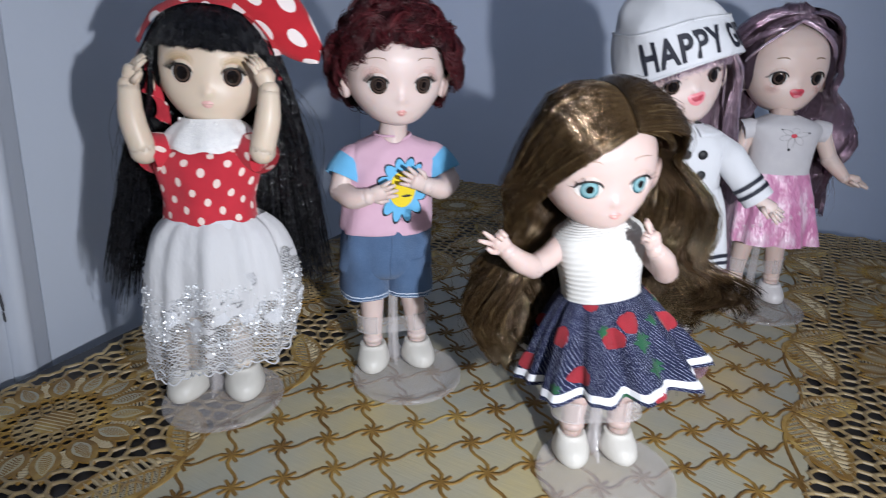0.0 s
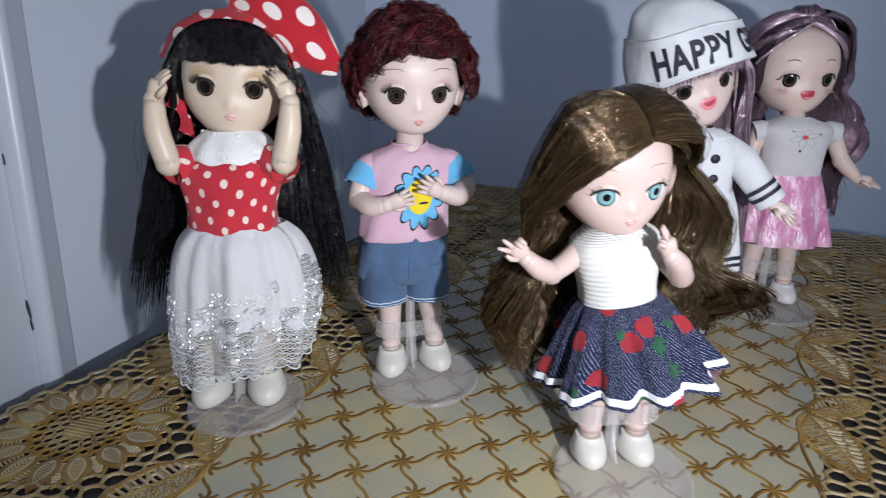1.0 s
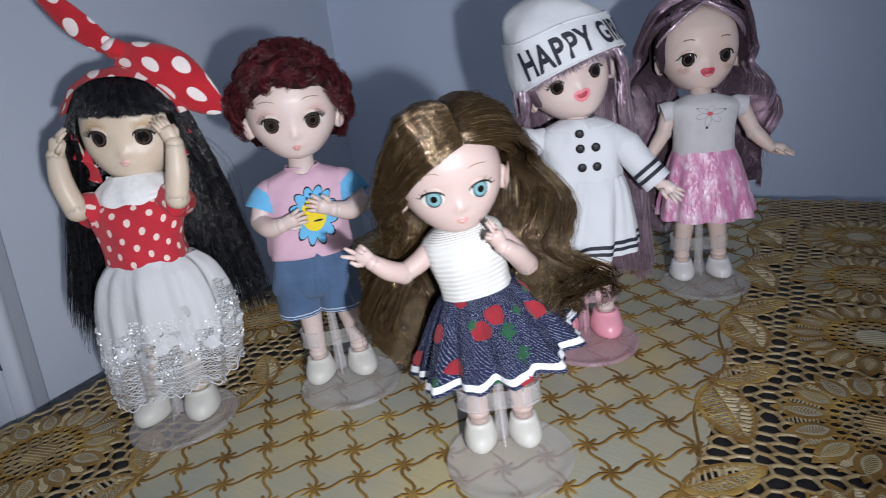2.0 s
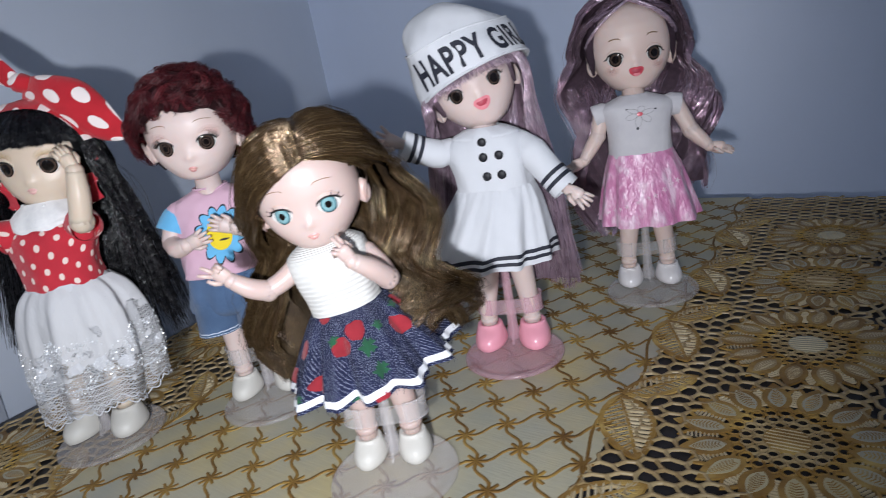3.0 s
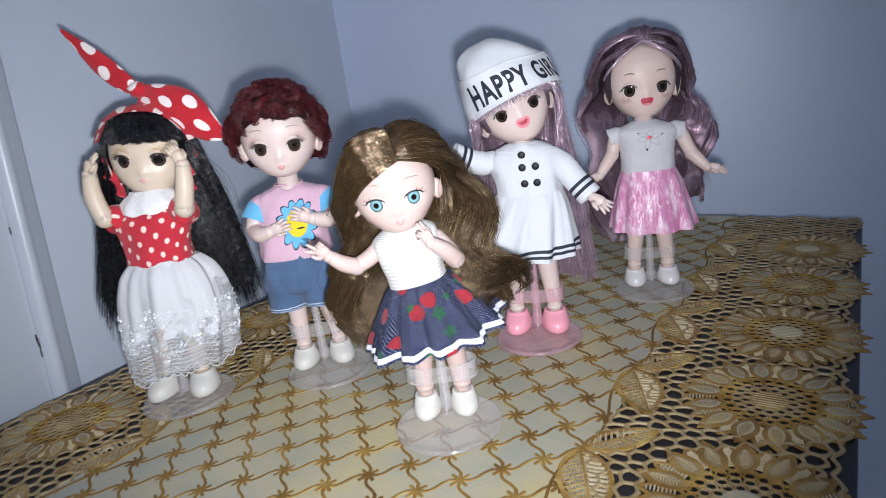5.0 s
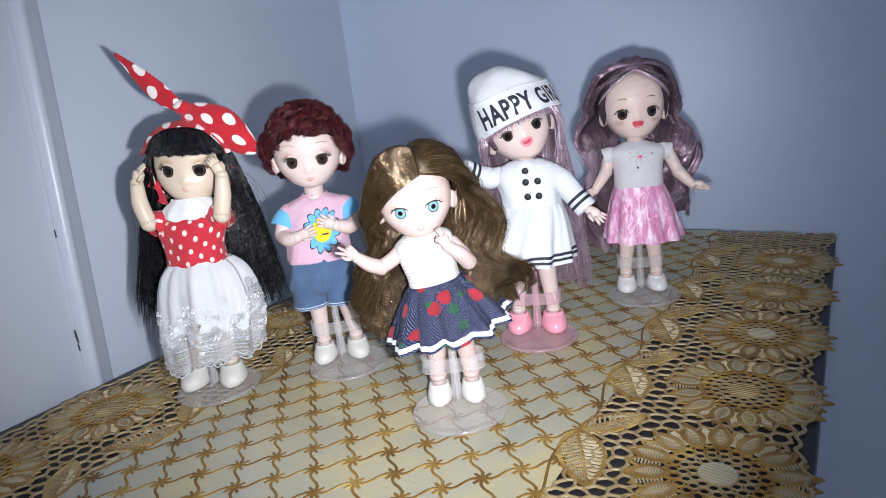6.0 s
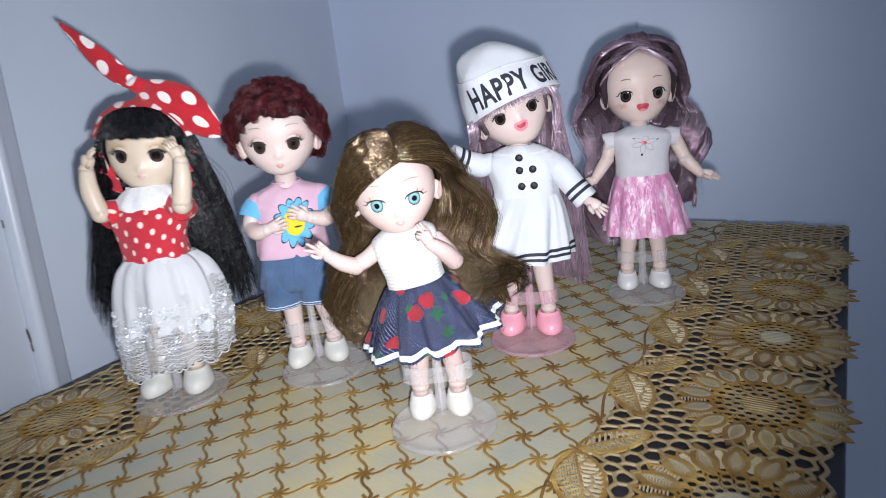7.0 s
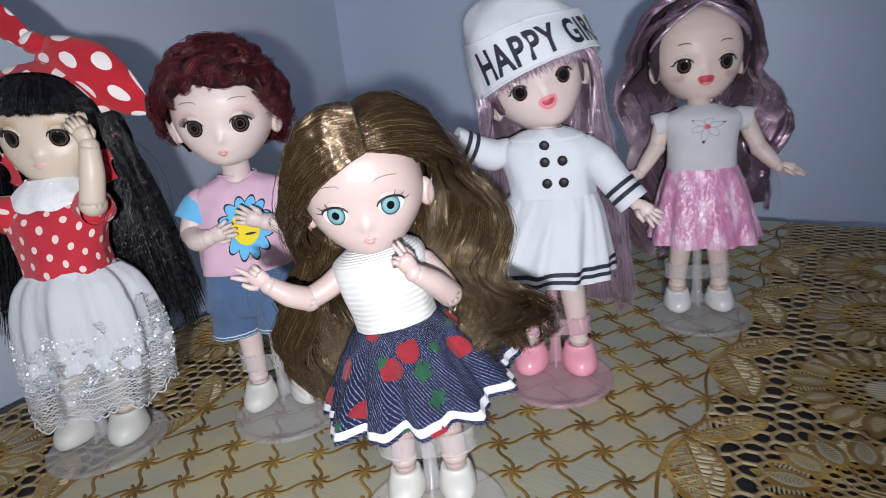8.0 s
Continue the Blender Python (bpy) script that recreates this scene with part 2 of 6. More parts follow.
fleck = calc(NAVY_DENIM, "MULTIPLY", calc(NAVY_DENIM, "GREATER_THAN", wv.outputs["Fac"], 0.90), calc(NAVY_DENIM, "GREATER_THAN", brk, 0.50))
link(NAVY_DENIM, mix(NAVY_DENIM, fleck, old, (0.36, 0.39, 0.52)), bsdf(NAVY_DENIM).inputs["Base Color"])
BERRY = cloth("red_print", (0.34, 0.024, 0.036), (0.20, 0.014, 0.022), 1.6)
LEAF_PRINT = cloth("green_print", (0.022, 0.12, 0.055), (0.012, 0.06, 0.03), 1.6)
RIBBON = cloth("white_satin_ribbon", (0.82, 0.83, 0.86), (0.72, 0.73, 0.77), 1.4, 0.35)
SATIN = material("pink_satin", (0.80, 0.34, 0.54), 0.38, spec=1.0, sheen=0.2)
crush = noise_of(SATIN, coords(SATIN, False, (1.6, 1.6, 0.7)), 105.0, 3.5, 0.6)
# satin highlights on the crests and shade in the creases are painted here
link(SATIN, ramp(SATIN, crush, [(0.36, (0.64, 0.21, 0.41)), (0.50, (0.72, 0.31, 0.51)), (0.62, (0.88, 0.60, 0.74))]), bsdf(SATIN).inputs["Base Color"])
bump(SATIN, crush, 0.9, 0.0026)
SATIN_PALE = material("pale_pink_print", (0.80, 0.58, 0.68), 0.4, spec=0.6)
SHOE_WHITE = material("white_shoe_vinyl", (0.62, 0.60, 0.555), 0.45, spec=0.4, coat=0.0)
SHOE_PINK = material("pink_shoe_vinyl", (0.86, 0.36, 0.45), 0.3, spec=0.5, coat=0.2)
SHOE_GREY = material("grey_shoe_vinyl", (0.74, 0.71, 0.71), 0.28, spec=0.5, coat=0.3)
BUTTON = material("black_button", (0.012, 0.012, 0.016), 0.5, spec=0.3)
LACE = material("white_lace", (0.66, 0.66, 0.68), 0.8)
lv = coords(LACE, True, (1, 1, 1))
wob = node(LACE, "ShaderNodeTexNoise", Scale=0.35, Detail=1.0)
link(LACE, lv, wob.inputs["Vector"])
warp = node(LACE, "ShaderNodeVectorMath")
warp.operation = "MULTIPLY_ADD"
warp.inputs[1].default_value = (0.9, 0.9, 0)
link(LACE, wob.outputs["Color"], warp.inputs[0])
link(LACE, lv, warp.inputs[2])
threads = []
for turn, pitch in ((0.85, 1.0), (-0.85, 1.0), (1.5708, 2.1)):
    g = node(LACE, "ShaderNodeMapping")
    g.inputs["Rotation"].default_value = (0, 0, turn)
    link(LACE, warp.outputs[0], g.inputs["Vector"])
    w = node(LACE, "ShaderNodeTexWave", Scale=math.pi / (10 * pitch))
    link(LACE, g.outputs[0], w.inputs["Vector"])
    threads.append(calc(LACE, "GREATER_THAN", w.outputs["Fac"], 0.88 if pitch < 2 else 0.94))
thread = calc(LACE, "MAXIMUM", calc(LACE, "MAXIMUM", threads[0], threads[1]), threads[2])
sep = node(LACE, "ShaderNodeSeparateXYZ")
link(LACE, lv, sep.inputs[0])
lb = noise_of(LACE, lv, 0.13, 1.5, 0.4)
motif = calc(LACE, "GREATER_THAN", lb, calc(LACE, "ADD", calc(LACE, "MULTIPLY", sep.outputs[1], 0.0115), calc(LACE, "MULTIPLY", calc(LACE, "GREATER_THAN", calc(LACE, "ABSOLUTE", sep.outputs[0]), 33.0), 0.22)))
cut = noise_of(LACE, lv, 0.9, 2)
motif = calc(LACE, "MULTIPLY", motif, calc(LACE, "GREATER_THAN", cut, 0.30))
link(LACE, calc(LACE, "MAXIMUM", calc(LACE, "MAXIMUM", calc(LACE, "MULTIPLY", motif, 0.88), calc(LACE, "MULTIPLY", thread, 0.82)), 0.07), bsdf(LACE).inputs["Alpha"])
bump(LACE, noise_of(LACE, coords(LACE, False, (1.4, 1.4, 0.7)), 130.0, 3, 0.5), 0.5, 0.0016)
GLITTER = material("silver_sequin", (0.9, 0.92, 0.95), 0.42, 0.6)
PLASTIC = material("clear_milky_plastic", (0.78, 0.74, 0.74), 0.22, spec=0.5, alpha=0.24, coat=0.5)
PLASTIC_PINK = material("pink_milky_plastic", (0.80, 0.50, 0.58), 0.22, spec=0.5, alpha=0.36, coat=0.5)


# ---- mesh tools ----
class Build:
    """Gathers faces of several materials into one mesh. Millimetres: x to its left hand's side, y back, z up."""

    def __init__(self):
        self.v, self.f, self.m, self.uv, self.mats = [], [], [], [], []
        self.to = Matrix.Identity(4)

    def slot(self, mat):
        if mat not in self.mats:
            self.mats.append(mat)
        return self.mats.index(mat)

    def add(self, verts, faces, mat, uvs=None):
        k, s = len(self.v), self.slot(mat)
        self.v += [self.to @ Vector(p) for p in verts]
        self.uv += list(uvs) if uvs else [(p[0], p[2]) for p in verts]
        self.f += [tuple(i + k for i in f) for f in faces]
        self.m += [s] * len(faces)

    def grid(self, fn, nu, nv, mat, close=False, uv=None):
        """A surface fn(a, b), a and b from 0 to 1."""
        verts, uvs = [], []
        for j in range(nv + 1):
            for i in range(nu + (0 if close else 1)):
                verts.append(fn(i / nu, j / nv))
                uvs.append(uv(i / nu, j / nv) if uv else (verts[-1][0], verts[-1][2]))
        w = nu if close else nu + 1
        faces = []
        for j in range(nv):
            for i in range(nu):
                a, b = j * w + i, j * w + (i + 1) % w
                faces.append((a, b, b + w, a + w))
        self.add(verts, faces, mat, uvs)

    def tube(self, pts, radii, mat, sides=10, flat=1.0, caps=True):
        """A round or flattened tube along pts."""
        pts = [Vector(p) for p in pts]
        if not hasattr(radii, "__len__"):
            radii = [radii] * len(pts)
        t = (pts[1] - pts[0]).normalized()
        n = t.orthogonal().normalized() if abs(t.y) > 0.9 else (Vector((0, 1, 0)) - t * t.y).normalized()
        verts, uvs, far = [], [], 0.0
        for k, p in enumerate(pts):
            d = (pts[min(k + 1, len(pts) - 1)] - pts[max(k - 1, 0)])
            d = d.normalized() if d.length > 1e-9 else t
            n = n - d * n.dot(d)
            n = n.normalized() if n.length > 1e-6 else d.orthogonal().normalized()
            b = d.cross(n)
            far += (p - pts[k - 1]).length if k else 0
            for i in range(sides):
                a = 2 * math.pi * i / sides
                verts.append(p + (n * math.cos(a) * flat + b * math.sin(a)) * radii[k])
                uvs.append((a * radii[k], far))
        faces = []
        for k in range(len(pts) - 1):
            for i in range(sides):
                a, b = k * sides + i, k * sides + (i + 1) % sides
                faces.append((a, b, b + sides, a + sides))
        if caps:
            faces.append(tuple(range(sides))[::-1])
            faces.append(tuple((len(pts) - 1) * sides + i for i in range(sides)))
        self.add(verts, faces, mat, uvs)

    def ball(self, c, r, mat, nu=14, nv=9, shape=None):
        rx, ry, rz = r if hasattr(r, "__len__") else (r, r, r)

        def fn(a, b):
            th, ph = 2 * math.pi * a, math.pi * (b - 0.5)
            p = [math.cos(ph) * math.cos(th), math.cos(ph) * math.sin(th), math.sin(ph)]
            p = shape(p) if shape else p
            return (c[0] + rx * p[0], c[1] + ry * p[1], c[2] + rz * p[2])
        self.grid(fn, nu, nv, mat, True)

    def object(self, name, parent=None, scale=0.001, smooth=True):
        me = bpy.data.meshes.new(name)
        me.from_pydata([p * scale for p in self.v], [], self.f)
        me.polygons.foreach_set("material_index", self.m)
        me.polygons.foreach_set("use_smooth", [smooth] * len(self.f))
        layer = me.uv_layers.new(name="UVMap")
        idx = np.empty(len(me.loops), np.int32)
        me.loops.foreach_get("vertex_index", idx)
        layer.data.foreach_set("uv", np.array(self.uv, np.float32)[idx].ravel())
        for mat in self.mats:
            me.materials.append(mat)
        me.update()
        ob = new(name, me)
        ob.parent = parent
        return ob


def smooth_path(pts, n):
    """A Catmull-Rom curve of n + 1 points through pts."""
    p = [Vector(q) for q in pts]
    p = [2 * p[0] - p[1]] + p + [2 * p[-1] - p[-2]]
    out = []
    for k in range(n + 1):
        s = k / n * (len(p) - 3)
        i = min(int(s), len(p) - 4)
        t = s - i
        a, b, c, d = p[i:i + 4]
        out.append(0.5 * (2 * b + (c - a) * t + (2 * a - 5 * b + 4 * c - d) * t * t + (3 * b - a - 3 * c + d) * t ** 3))
    return out


def part(name, build, parent, label="", scale=0.001, smooth=True):
    ob = build.object(name, parent, scale, smooth)
    return tagged(ob, label) if label else ob


def box(build, lo, hi, mat, bevel=0.0):
    (a, b, c), (d, e, f) = lo, hi
    q = bevel
    if not q:
        vs = [(x, y, z) for z in (c, f) for x, y in ((a, b), (d, b), (d, e), (a, e))]
        build.add(vs, [(3, 2, 1, 0), (4, 5, 6, 7), (0, 1, 5, 4), (1, 2, 6, 5), (2, 3, 7, 6), (3, 0, 4, 7)], mat)
        return
    bm = bmesh.new()
    bmesh.ops.create_cube(bm, size=1)
    for vert in bm.verts:
        vert.co = Vector((a + (d - a) * (vert.co.x + 0.5), b + (e - b) * (vert.co.y + 0.5), c + (f - c) * (vert.co.z + 0.5)))
    bmesh.ops.bevel(bm, geom=bm.edges[:], offset=q, segments=2, affect="EDGES", profile=0.5)
    bm.verts.index_update()
    build.add([vert.co[:] for vert in bm.verts], [[x.index for x in face.verts] for face in bm.faces], mat)
    bm.free()


def thing(name, label, category, at=(0, 0, 0), turn=0.0, group="", kind=""):
    ob = new(name)
    ob.empty_display_size = 0.02
    ob.matrix_basis = pose(*at, 0, 0, turn)
    return tagged(ob, label, category, group, kind)


# ---- the room: its corner stands ten degrees askew to the table ----
CORNER, SKEW, SKEW_WEST = (-0.282, 0.386, 0.0), 10.0, 15.0
JOINT, LEAN = 0.4515, 0.083  # where the wall ends at the casing, and how far that joint leans


def structure(name, label, category, lo, hi, mat, lean=0.0):
    b = Build()
    box(b, lo, hi, mat)
    if lean:
        b.v = [Vector((p.x, p.y + LEAN * (p.z - 0.745) if abs(p.y - lean) < 0.001 else p.y, p.z)) for p in b.v]
    ob = b.object(name, None, 1.0, False)
    ob.matrix_basis = pose(*CORNER, 0, 0, SKEW_WEST if lean else SKEW)
    return tagged(ob, label, category, kind="structure")


structure("wall_north", "blue-grey painted wall behind the table", "wall", (-0.12, 0.0, 0.0), (2.9, 0.12, 2.5), WALL)
structure("wall_west", "blue-grey painted side wall beside the table", "wall", (-0.12, -JOINT, 0.0), (0.0, 0.1, 2.5), WALL_WEST, -JOINT)
structure("wall_west_panel", "pale grey painted door panel beside the wall", "wall", (-0.12, -3.1, 0.0), (-0.004, -JOINT - 0.0184, 2.5), WALL_SIDE, -JOINT - 0.0184)
structure("wall_east", "plain painted wall", "wall", (2.9, -3.12, 0.0), (3.02, 0.12, 2.5), WALL)
structure("wall_south", "plain painted wall", "wall", (-0.3, -3.12, 0.0), (3.02, -3.0, 2.5), WALL)
structure("floor", "grey tiled floor", "floor", (-0.3, -3.12, -0.1), (3.02, 0.12, 0.0), FLOOR)
structure("ceiling", "white painted ceiling", "ceiling", (-0.3, -3.12, 2.5), (3.02, 0.12, 2.6), CEIL)

# the rounded casing strip between wall and panel, with chipped paint along its edge
b = Build()
prof = [(x, -JOINT - y) for x, y in ((-0.03, 0.0009), (0.0004, 0.0009), (0.0010, 0.0018), (0.0012, 0.0085), (0.0026, 0.0106), (0.0033, 0.0128), (0.0028, 0.0150), (0.0003, 0.0176), (-0.03, 0.0176))]
zs = [0.0, 0.6, 0.7, 0.8, 0.9, 1.0, 1.1, 1.3, 2.5]
vs = [(x, y + LEAN * (z - 0.745), z) for z in zs for x, y in prof]
n = len(prof)
b.add(vs, [(k * n + i, k * n + (i + 1) % n, (k + 1) * n + (i + 1) % n, (k + 1) * n + i) for k in range(len(zs) - 1) for i in range(n)], TRIM)
ob = tagged(b.object("trim", None, 1.0), "pale grey rounded door casing strip with chipped paint", "door casing", kind="structure")
ob.matrix_basis = pose(*CORNER, 0, 0, SKEW_WEST)
b = Build()
rnd = random.Random(4)
for z, w, h in ((0.782, 0.0014, 0.010), (0.774, 0.0008, 0.006), (0.852, 0.0005, 0.006)):
    ring = [(-0.0032, -JOINT - 0.0180 + LEAN * (z - 0.745) - w / 2 + w * 0.5 * math.cos(a) * rnd.uniform(0.6, 1.1), z + h / 2 * math.sin(a) * rnd.uniform(0.8, 1.1)) for a in [k * math.pi / 5 for k in range(10)]]
    b.add(ring + [(x - 0.0009, y, zz) for x, y, zz in ring], [tuple(range(10))] + [(i, (i + 1) % 10, 10 + (i + 1) % 10, 10 + i) for i in range(10)], SCUFF)
ob = tagged(b.object("paint_chip", None, 1.0), "dark chipped patches on the casing edge", "paint chip", kind="structure")
ob.matrix_basis = pose(*CORNER, 0, 0, SKEW_WEST)

# ceiling lamp behind the camera
lamp = thing("ceiling_lamp", "round white glowing ceiling lamp", "lamp", (1.35, -1.25, 2.5))
b = Build()
b.tube([(0, 0, 0), (0, 0, -30)], [170, 175], CEIL, 32)
part("base", b, lamp)
b = Build()
b.tube([(0, 0, -30), (0, 0, -60), (0, 0, -75), (0, 0, -80)], [165, 160, 120, 40], LAMP, 32)
part("diffuser", b, lamp)

# ---- the table ----
TX0, TX1, TY0, TY1 = -0.150, 0.2595, -0.62, 0.373
table = thing("table", "small dark brown table against the wall", "table", (0, 0, 0))
b = Build()
box(b, (TX0 * 1000, TY0 * 1000, 726), (TX1 * 1000, TY1 * 1000, 748.6), TABLE, 1.5)
part("tabletop", b, table)
b = Build()
box(b, (TX0 * 1000 + 25, TY0 * 1000 + 25, 660), (TX1 * 1000 - 25, TY1 * 1000 - 25, 726), TABLE, 1.0)
part("apron", b, table)
for x in (TX0 * 1000 + 45, TX1 * 1000 - 45):
    for y in (TY0 * 1000 + 45, TY1 * 1000 - 45):
        b = Build()
        box(b, (x - 20, y - 20, 0), (x + 20, y + 20, 660), TABLE, 2)
        part("leg", b, table)

# ---- the vinyl lace table cover ----
cover = thing("tablecloth", "gold and silver vinyl lace tablecloth with sunflower borders", "tablecloth", (0, 0, T))
MID, FX0, FX1, FY0, FY1 = 61.5, -41.0, 164.0, -360.0, 371.0
STEP, PHASE = 73.5, 62.0


def ribbon(b, pts, width, mat, z0=-0.6, z1=0.22, crown=0.10):
    """A raised moulded cord along plane points, as high as z1."""
    n, vs, uvs = len(pts), [], []
    for k in range(n):
        (x0, y0), (x1, y1) = pts[max(k - 1, 0)], pts[min(k + 1, n - 1)]
        d = math.hypot(x1 - x0, y1 - y0) or 1.0
        w = (width[k] if hasattr(width, "__len__") else width) / 2
        nx, ny = -(y1 - y0) / d * w, (x1 - x0) / d * w
        x, y = pts[k]
        vs += [(x + nx, y + ny, z0), (x + nx * 0.8, y + ny * 0.8, z1), (x, y, z1 + crown), (x - nx * 0.8, y - ny * 0.8, z1), (x - nx, y - ny, z0)]
    b.add(vs, [(5 * k + i, 5 * k + i + 1, 5 * k + i + 6, 5 * k + i + 5) for k in range(n - 1) for i in range(4)], mat)


def ring(b, x, y, rx, ry, turn, hole, mat, z1=0.35, n=10):
    """A flat moulded eyelet round a hole."""
    c, s = math.cos(turn), math.sin(turn)
    vs = []
    for k in range(n):
        a = 2 * math.pi * k / n
        for f, z in ((1.0, -0.6), (0.92, z1), ((1 + hole) / 2, z1 + 0.2), (hole, z1 - 0.1), (hole, -0.6)):
            px, py = rx * f * math.cos(a), ry * f * math.sin(a)
            vs.append((x + c * px - s * py, y + s * px + c * py, z))
    b.add(vs, [(5 * k + i, 5 * k + i + 1, 5 * ((k + 1) % n) + i + 1, 5 * ((k + 1) % n) + i) for k in range(n) for i in range(4)], mat)


def plate(b, outline, z, mat):
    """A flat plate with a short turned-down edge."""
    n = len(outline)
    cx, cy = sum(p[0] for p in outline) / n, sum(p[1] for p in outline) / n
    vs = [(cx, cy, z)] + [(x, y, z) for x, y in outline] + [(x, y, -0.6) for x, y in outline]
    b.add(vs, [(0, 1 + i, 1 + (i + 1) % n) for i in range(n)] + [(1 + i, 1 + n + i, 1 + n + (i + 1) % n, 1 + (i + 1) % n) for i in range(n)], mat)


def lens(x0, y0, x1, y1, w, n=7, belly=0.5, sharp=0.8):
    """The outline of a leaf or petal from one end to the other."""
    dx, dy = x1 - x0, y1 - y0
    d = math.hypot(dx, dy)
    ex, ey, nx, ny = dx, dy, -dy / d, dx / d
    side = []
    for k in range(n + 1):
        t = k / n
        h = w / 2 * max(math.sin(math.pi * t ** (math.log(0.5) / math.log(belly))), 0.0) ** sharp
        side.append((t, h))
    left = [(x0 + ex * t + nx * h, y0 + ey * t + ny * h) for t, h in side]
    right = [(x0 + ex * t - nx * h, y0 + ey * t - ny * h) for t, h in side[-2:0:-1]]
    return left + right


# silver field
b = Build()


def field(a, c):
    x, y = FX0 - 4 + (FX1 - FX0 + 8) * a, FY0 + (FY1 - FY0) * c
    return (x, y, -0.15 + 0.25 * noise.noise(Vector((x * 0.02, y * 0.02, 3))))


b.grid(field, 60, 180, FIELD)
part("field", b, cover, "silver-grey vinyl field with a brushed sheen")

# gold lattice of wavy cords with a star at every crossing
b = Build()
LA, LB = 12.7, 12.75
nodes = {}
for i in range(-12, 10):
    for j in range(-18, 35):
        if (i + j) % 2 == 0:
            x, y = 75.5 + LA * i, -40.0 + LB * j
            if FX0 - 4 < x < FX1 + 4 and y < FY1 - 3:
                nodes[i, j] = (x, y)
for (i, j), (x, y) in nodes.items():
    for di in (1, -1):
        if (i + di, j + 1) in nodes:
            x1, y1 = nodes[i + di, j + 1]
            pts = []
            for k in range(9):
                t = k / 8
                s = math.sin(2 * math.pi * t) * 1.45
                pts.append((x + (x1 - x) * t + s * 0.707, y + (y1 - y) * t - s * 0.707 * di))
            ribbon(b, pts, 1.45, LATTICE, -0.3, 0.12, 0.02)
    for k in range(8):
        a = math.pi / 4 * k + 0.39
        r = 5.0 if k % 2 else 4.6
        ribbon(b, [(x, y), (x + r * 0.55 * math.cos(a), y + r * 0.55 * math.sin(a)), (x + r * math.cos(a), y + r * math.sin(a))], [1.1, 1.7, 1.3], LATTICE, -0.3, 0.22, 0.03)
part("gold_lattice", b, cover, "raised gold lattice of wavy lines and stars")

# lace net of both borders
b = Build()
net = random.Random(7)
for side in (1, -1):
    verts = {}
    CELL = 7.3
    for i in range(0, 18):
        for j in range(0, 116):
            x = 158.0 + i * CELL
            y = -355.0 + j * CELL * 1.0 + (CELL / 2 if i % 2 else 0)
            verts[i, j] = (x + net.uniform(-2.5, 2.5), y + net.uniform(-2.5, 2.5))

    def mirrored(p):
        return (2 * MID - p[0], p[1]) if side < 0 else p

    def keep(x, y):
        k = round((y - PHASE) / STEP)
        near = math.hypot(x - 226.5, y - PHASE - k * STEP)
        scallop = (255.0 if side > 0 else 264.0) + 3.0 * math.cos(2 * math.pi * (y - PHASE) / STEP)
        return (near > 31.5 or PHASE + k * STEP > 330) and 163.0 < x < scallop and y < FY1

    for i in range(0, 17):
        for j in range(1, 113):
            o = 0 if i % 2 else -1
            # triangle centres are joined into irregular cells
            tri = [(verts[i, j], verts[i, j + 1], verts[i + 1, j + 1 + o]), (verts[i, j + 1], verts[i + 1, j + 1 + o], verts[i + 1, j + 2 + o]), (verts[i, j], verts[i + 1, j + o], verts[i + 1, j + 1 + o])]
            c = [(sum(p[0] for p in t) / 3, sum(p[1] for p in t) / 3) for t in tri]
            for p, q in ((c[0], c[1]), (c[0], c[2])):
                if keep(*p) and keep(*q):
                    m = ((p[0] + q[0]) / 2 + net.uniform(-0.3, 0.3), (p[1] + q[1]) / 2 + net.uniform(-0.3, 0.3))
                    ribbon(b, [mirrored(p), mirrored(m), mirrored(q)], [2.3, 1.35, 2.3], NET)
            if i + 2 < 18:
                o2 = 1 if i % 2 else 0
                tri2 = (verts[i + 1, j + 1 + o], verts[i + 1, j + 2 + o], verts[i + 2, j + 1])
                d = (sum(p[0] for p in tri2) / 3, sum(p[1] for p in tri2) / 3)
                p, q = c[1], d
                if keep(*p) and keep(*q) and math.hypot(p[0] - q[0], p[1] - q[1]) < 9.8:
                    ribbon(b, [mirrored(p), mirrored(q)], 1.5, NET)
    # scalloped selvedge and the cord along the field
    for k in range(-6, 5):
        y0 = PHASE + k * STEP
        edge = [((255.5 if side > 0 else 264.5) + 3.0 * math.cos(2 * math.pi * (y - PHASE) / STEP) + 1.3 * math.cos(y * 0.55) + 0.6 * math.cos(y * 1.3), y) for y in [y0 + STEP * i / 30 for i in range(31)] if y < FY1]
        if len(edge) > 2:
            ribbon(b, [mirrored(p) for p in edge], 1.7, NET)
        cord = [(163.5 + 3.4 * math.sin(2 * math.pi * (y - 70) / STEP), y) for y in [y0 + STEP * i / 20 for i in range(21)] if y < FY1]
        if len(cord) > 2:
            ribbon(b, [mirrored(p) for p in cord], 1.5, LATTICE)
part("lace_net", b, cover, "gold lace net with open dark holes")


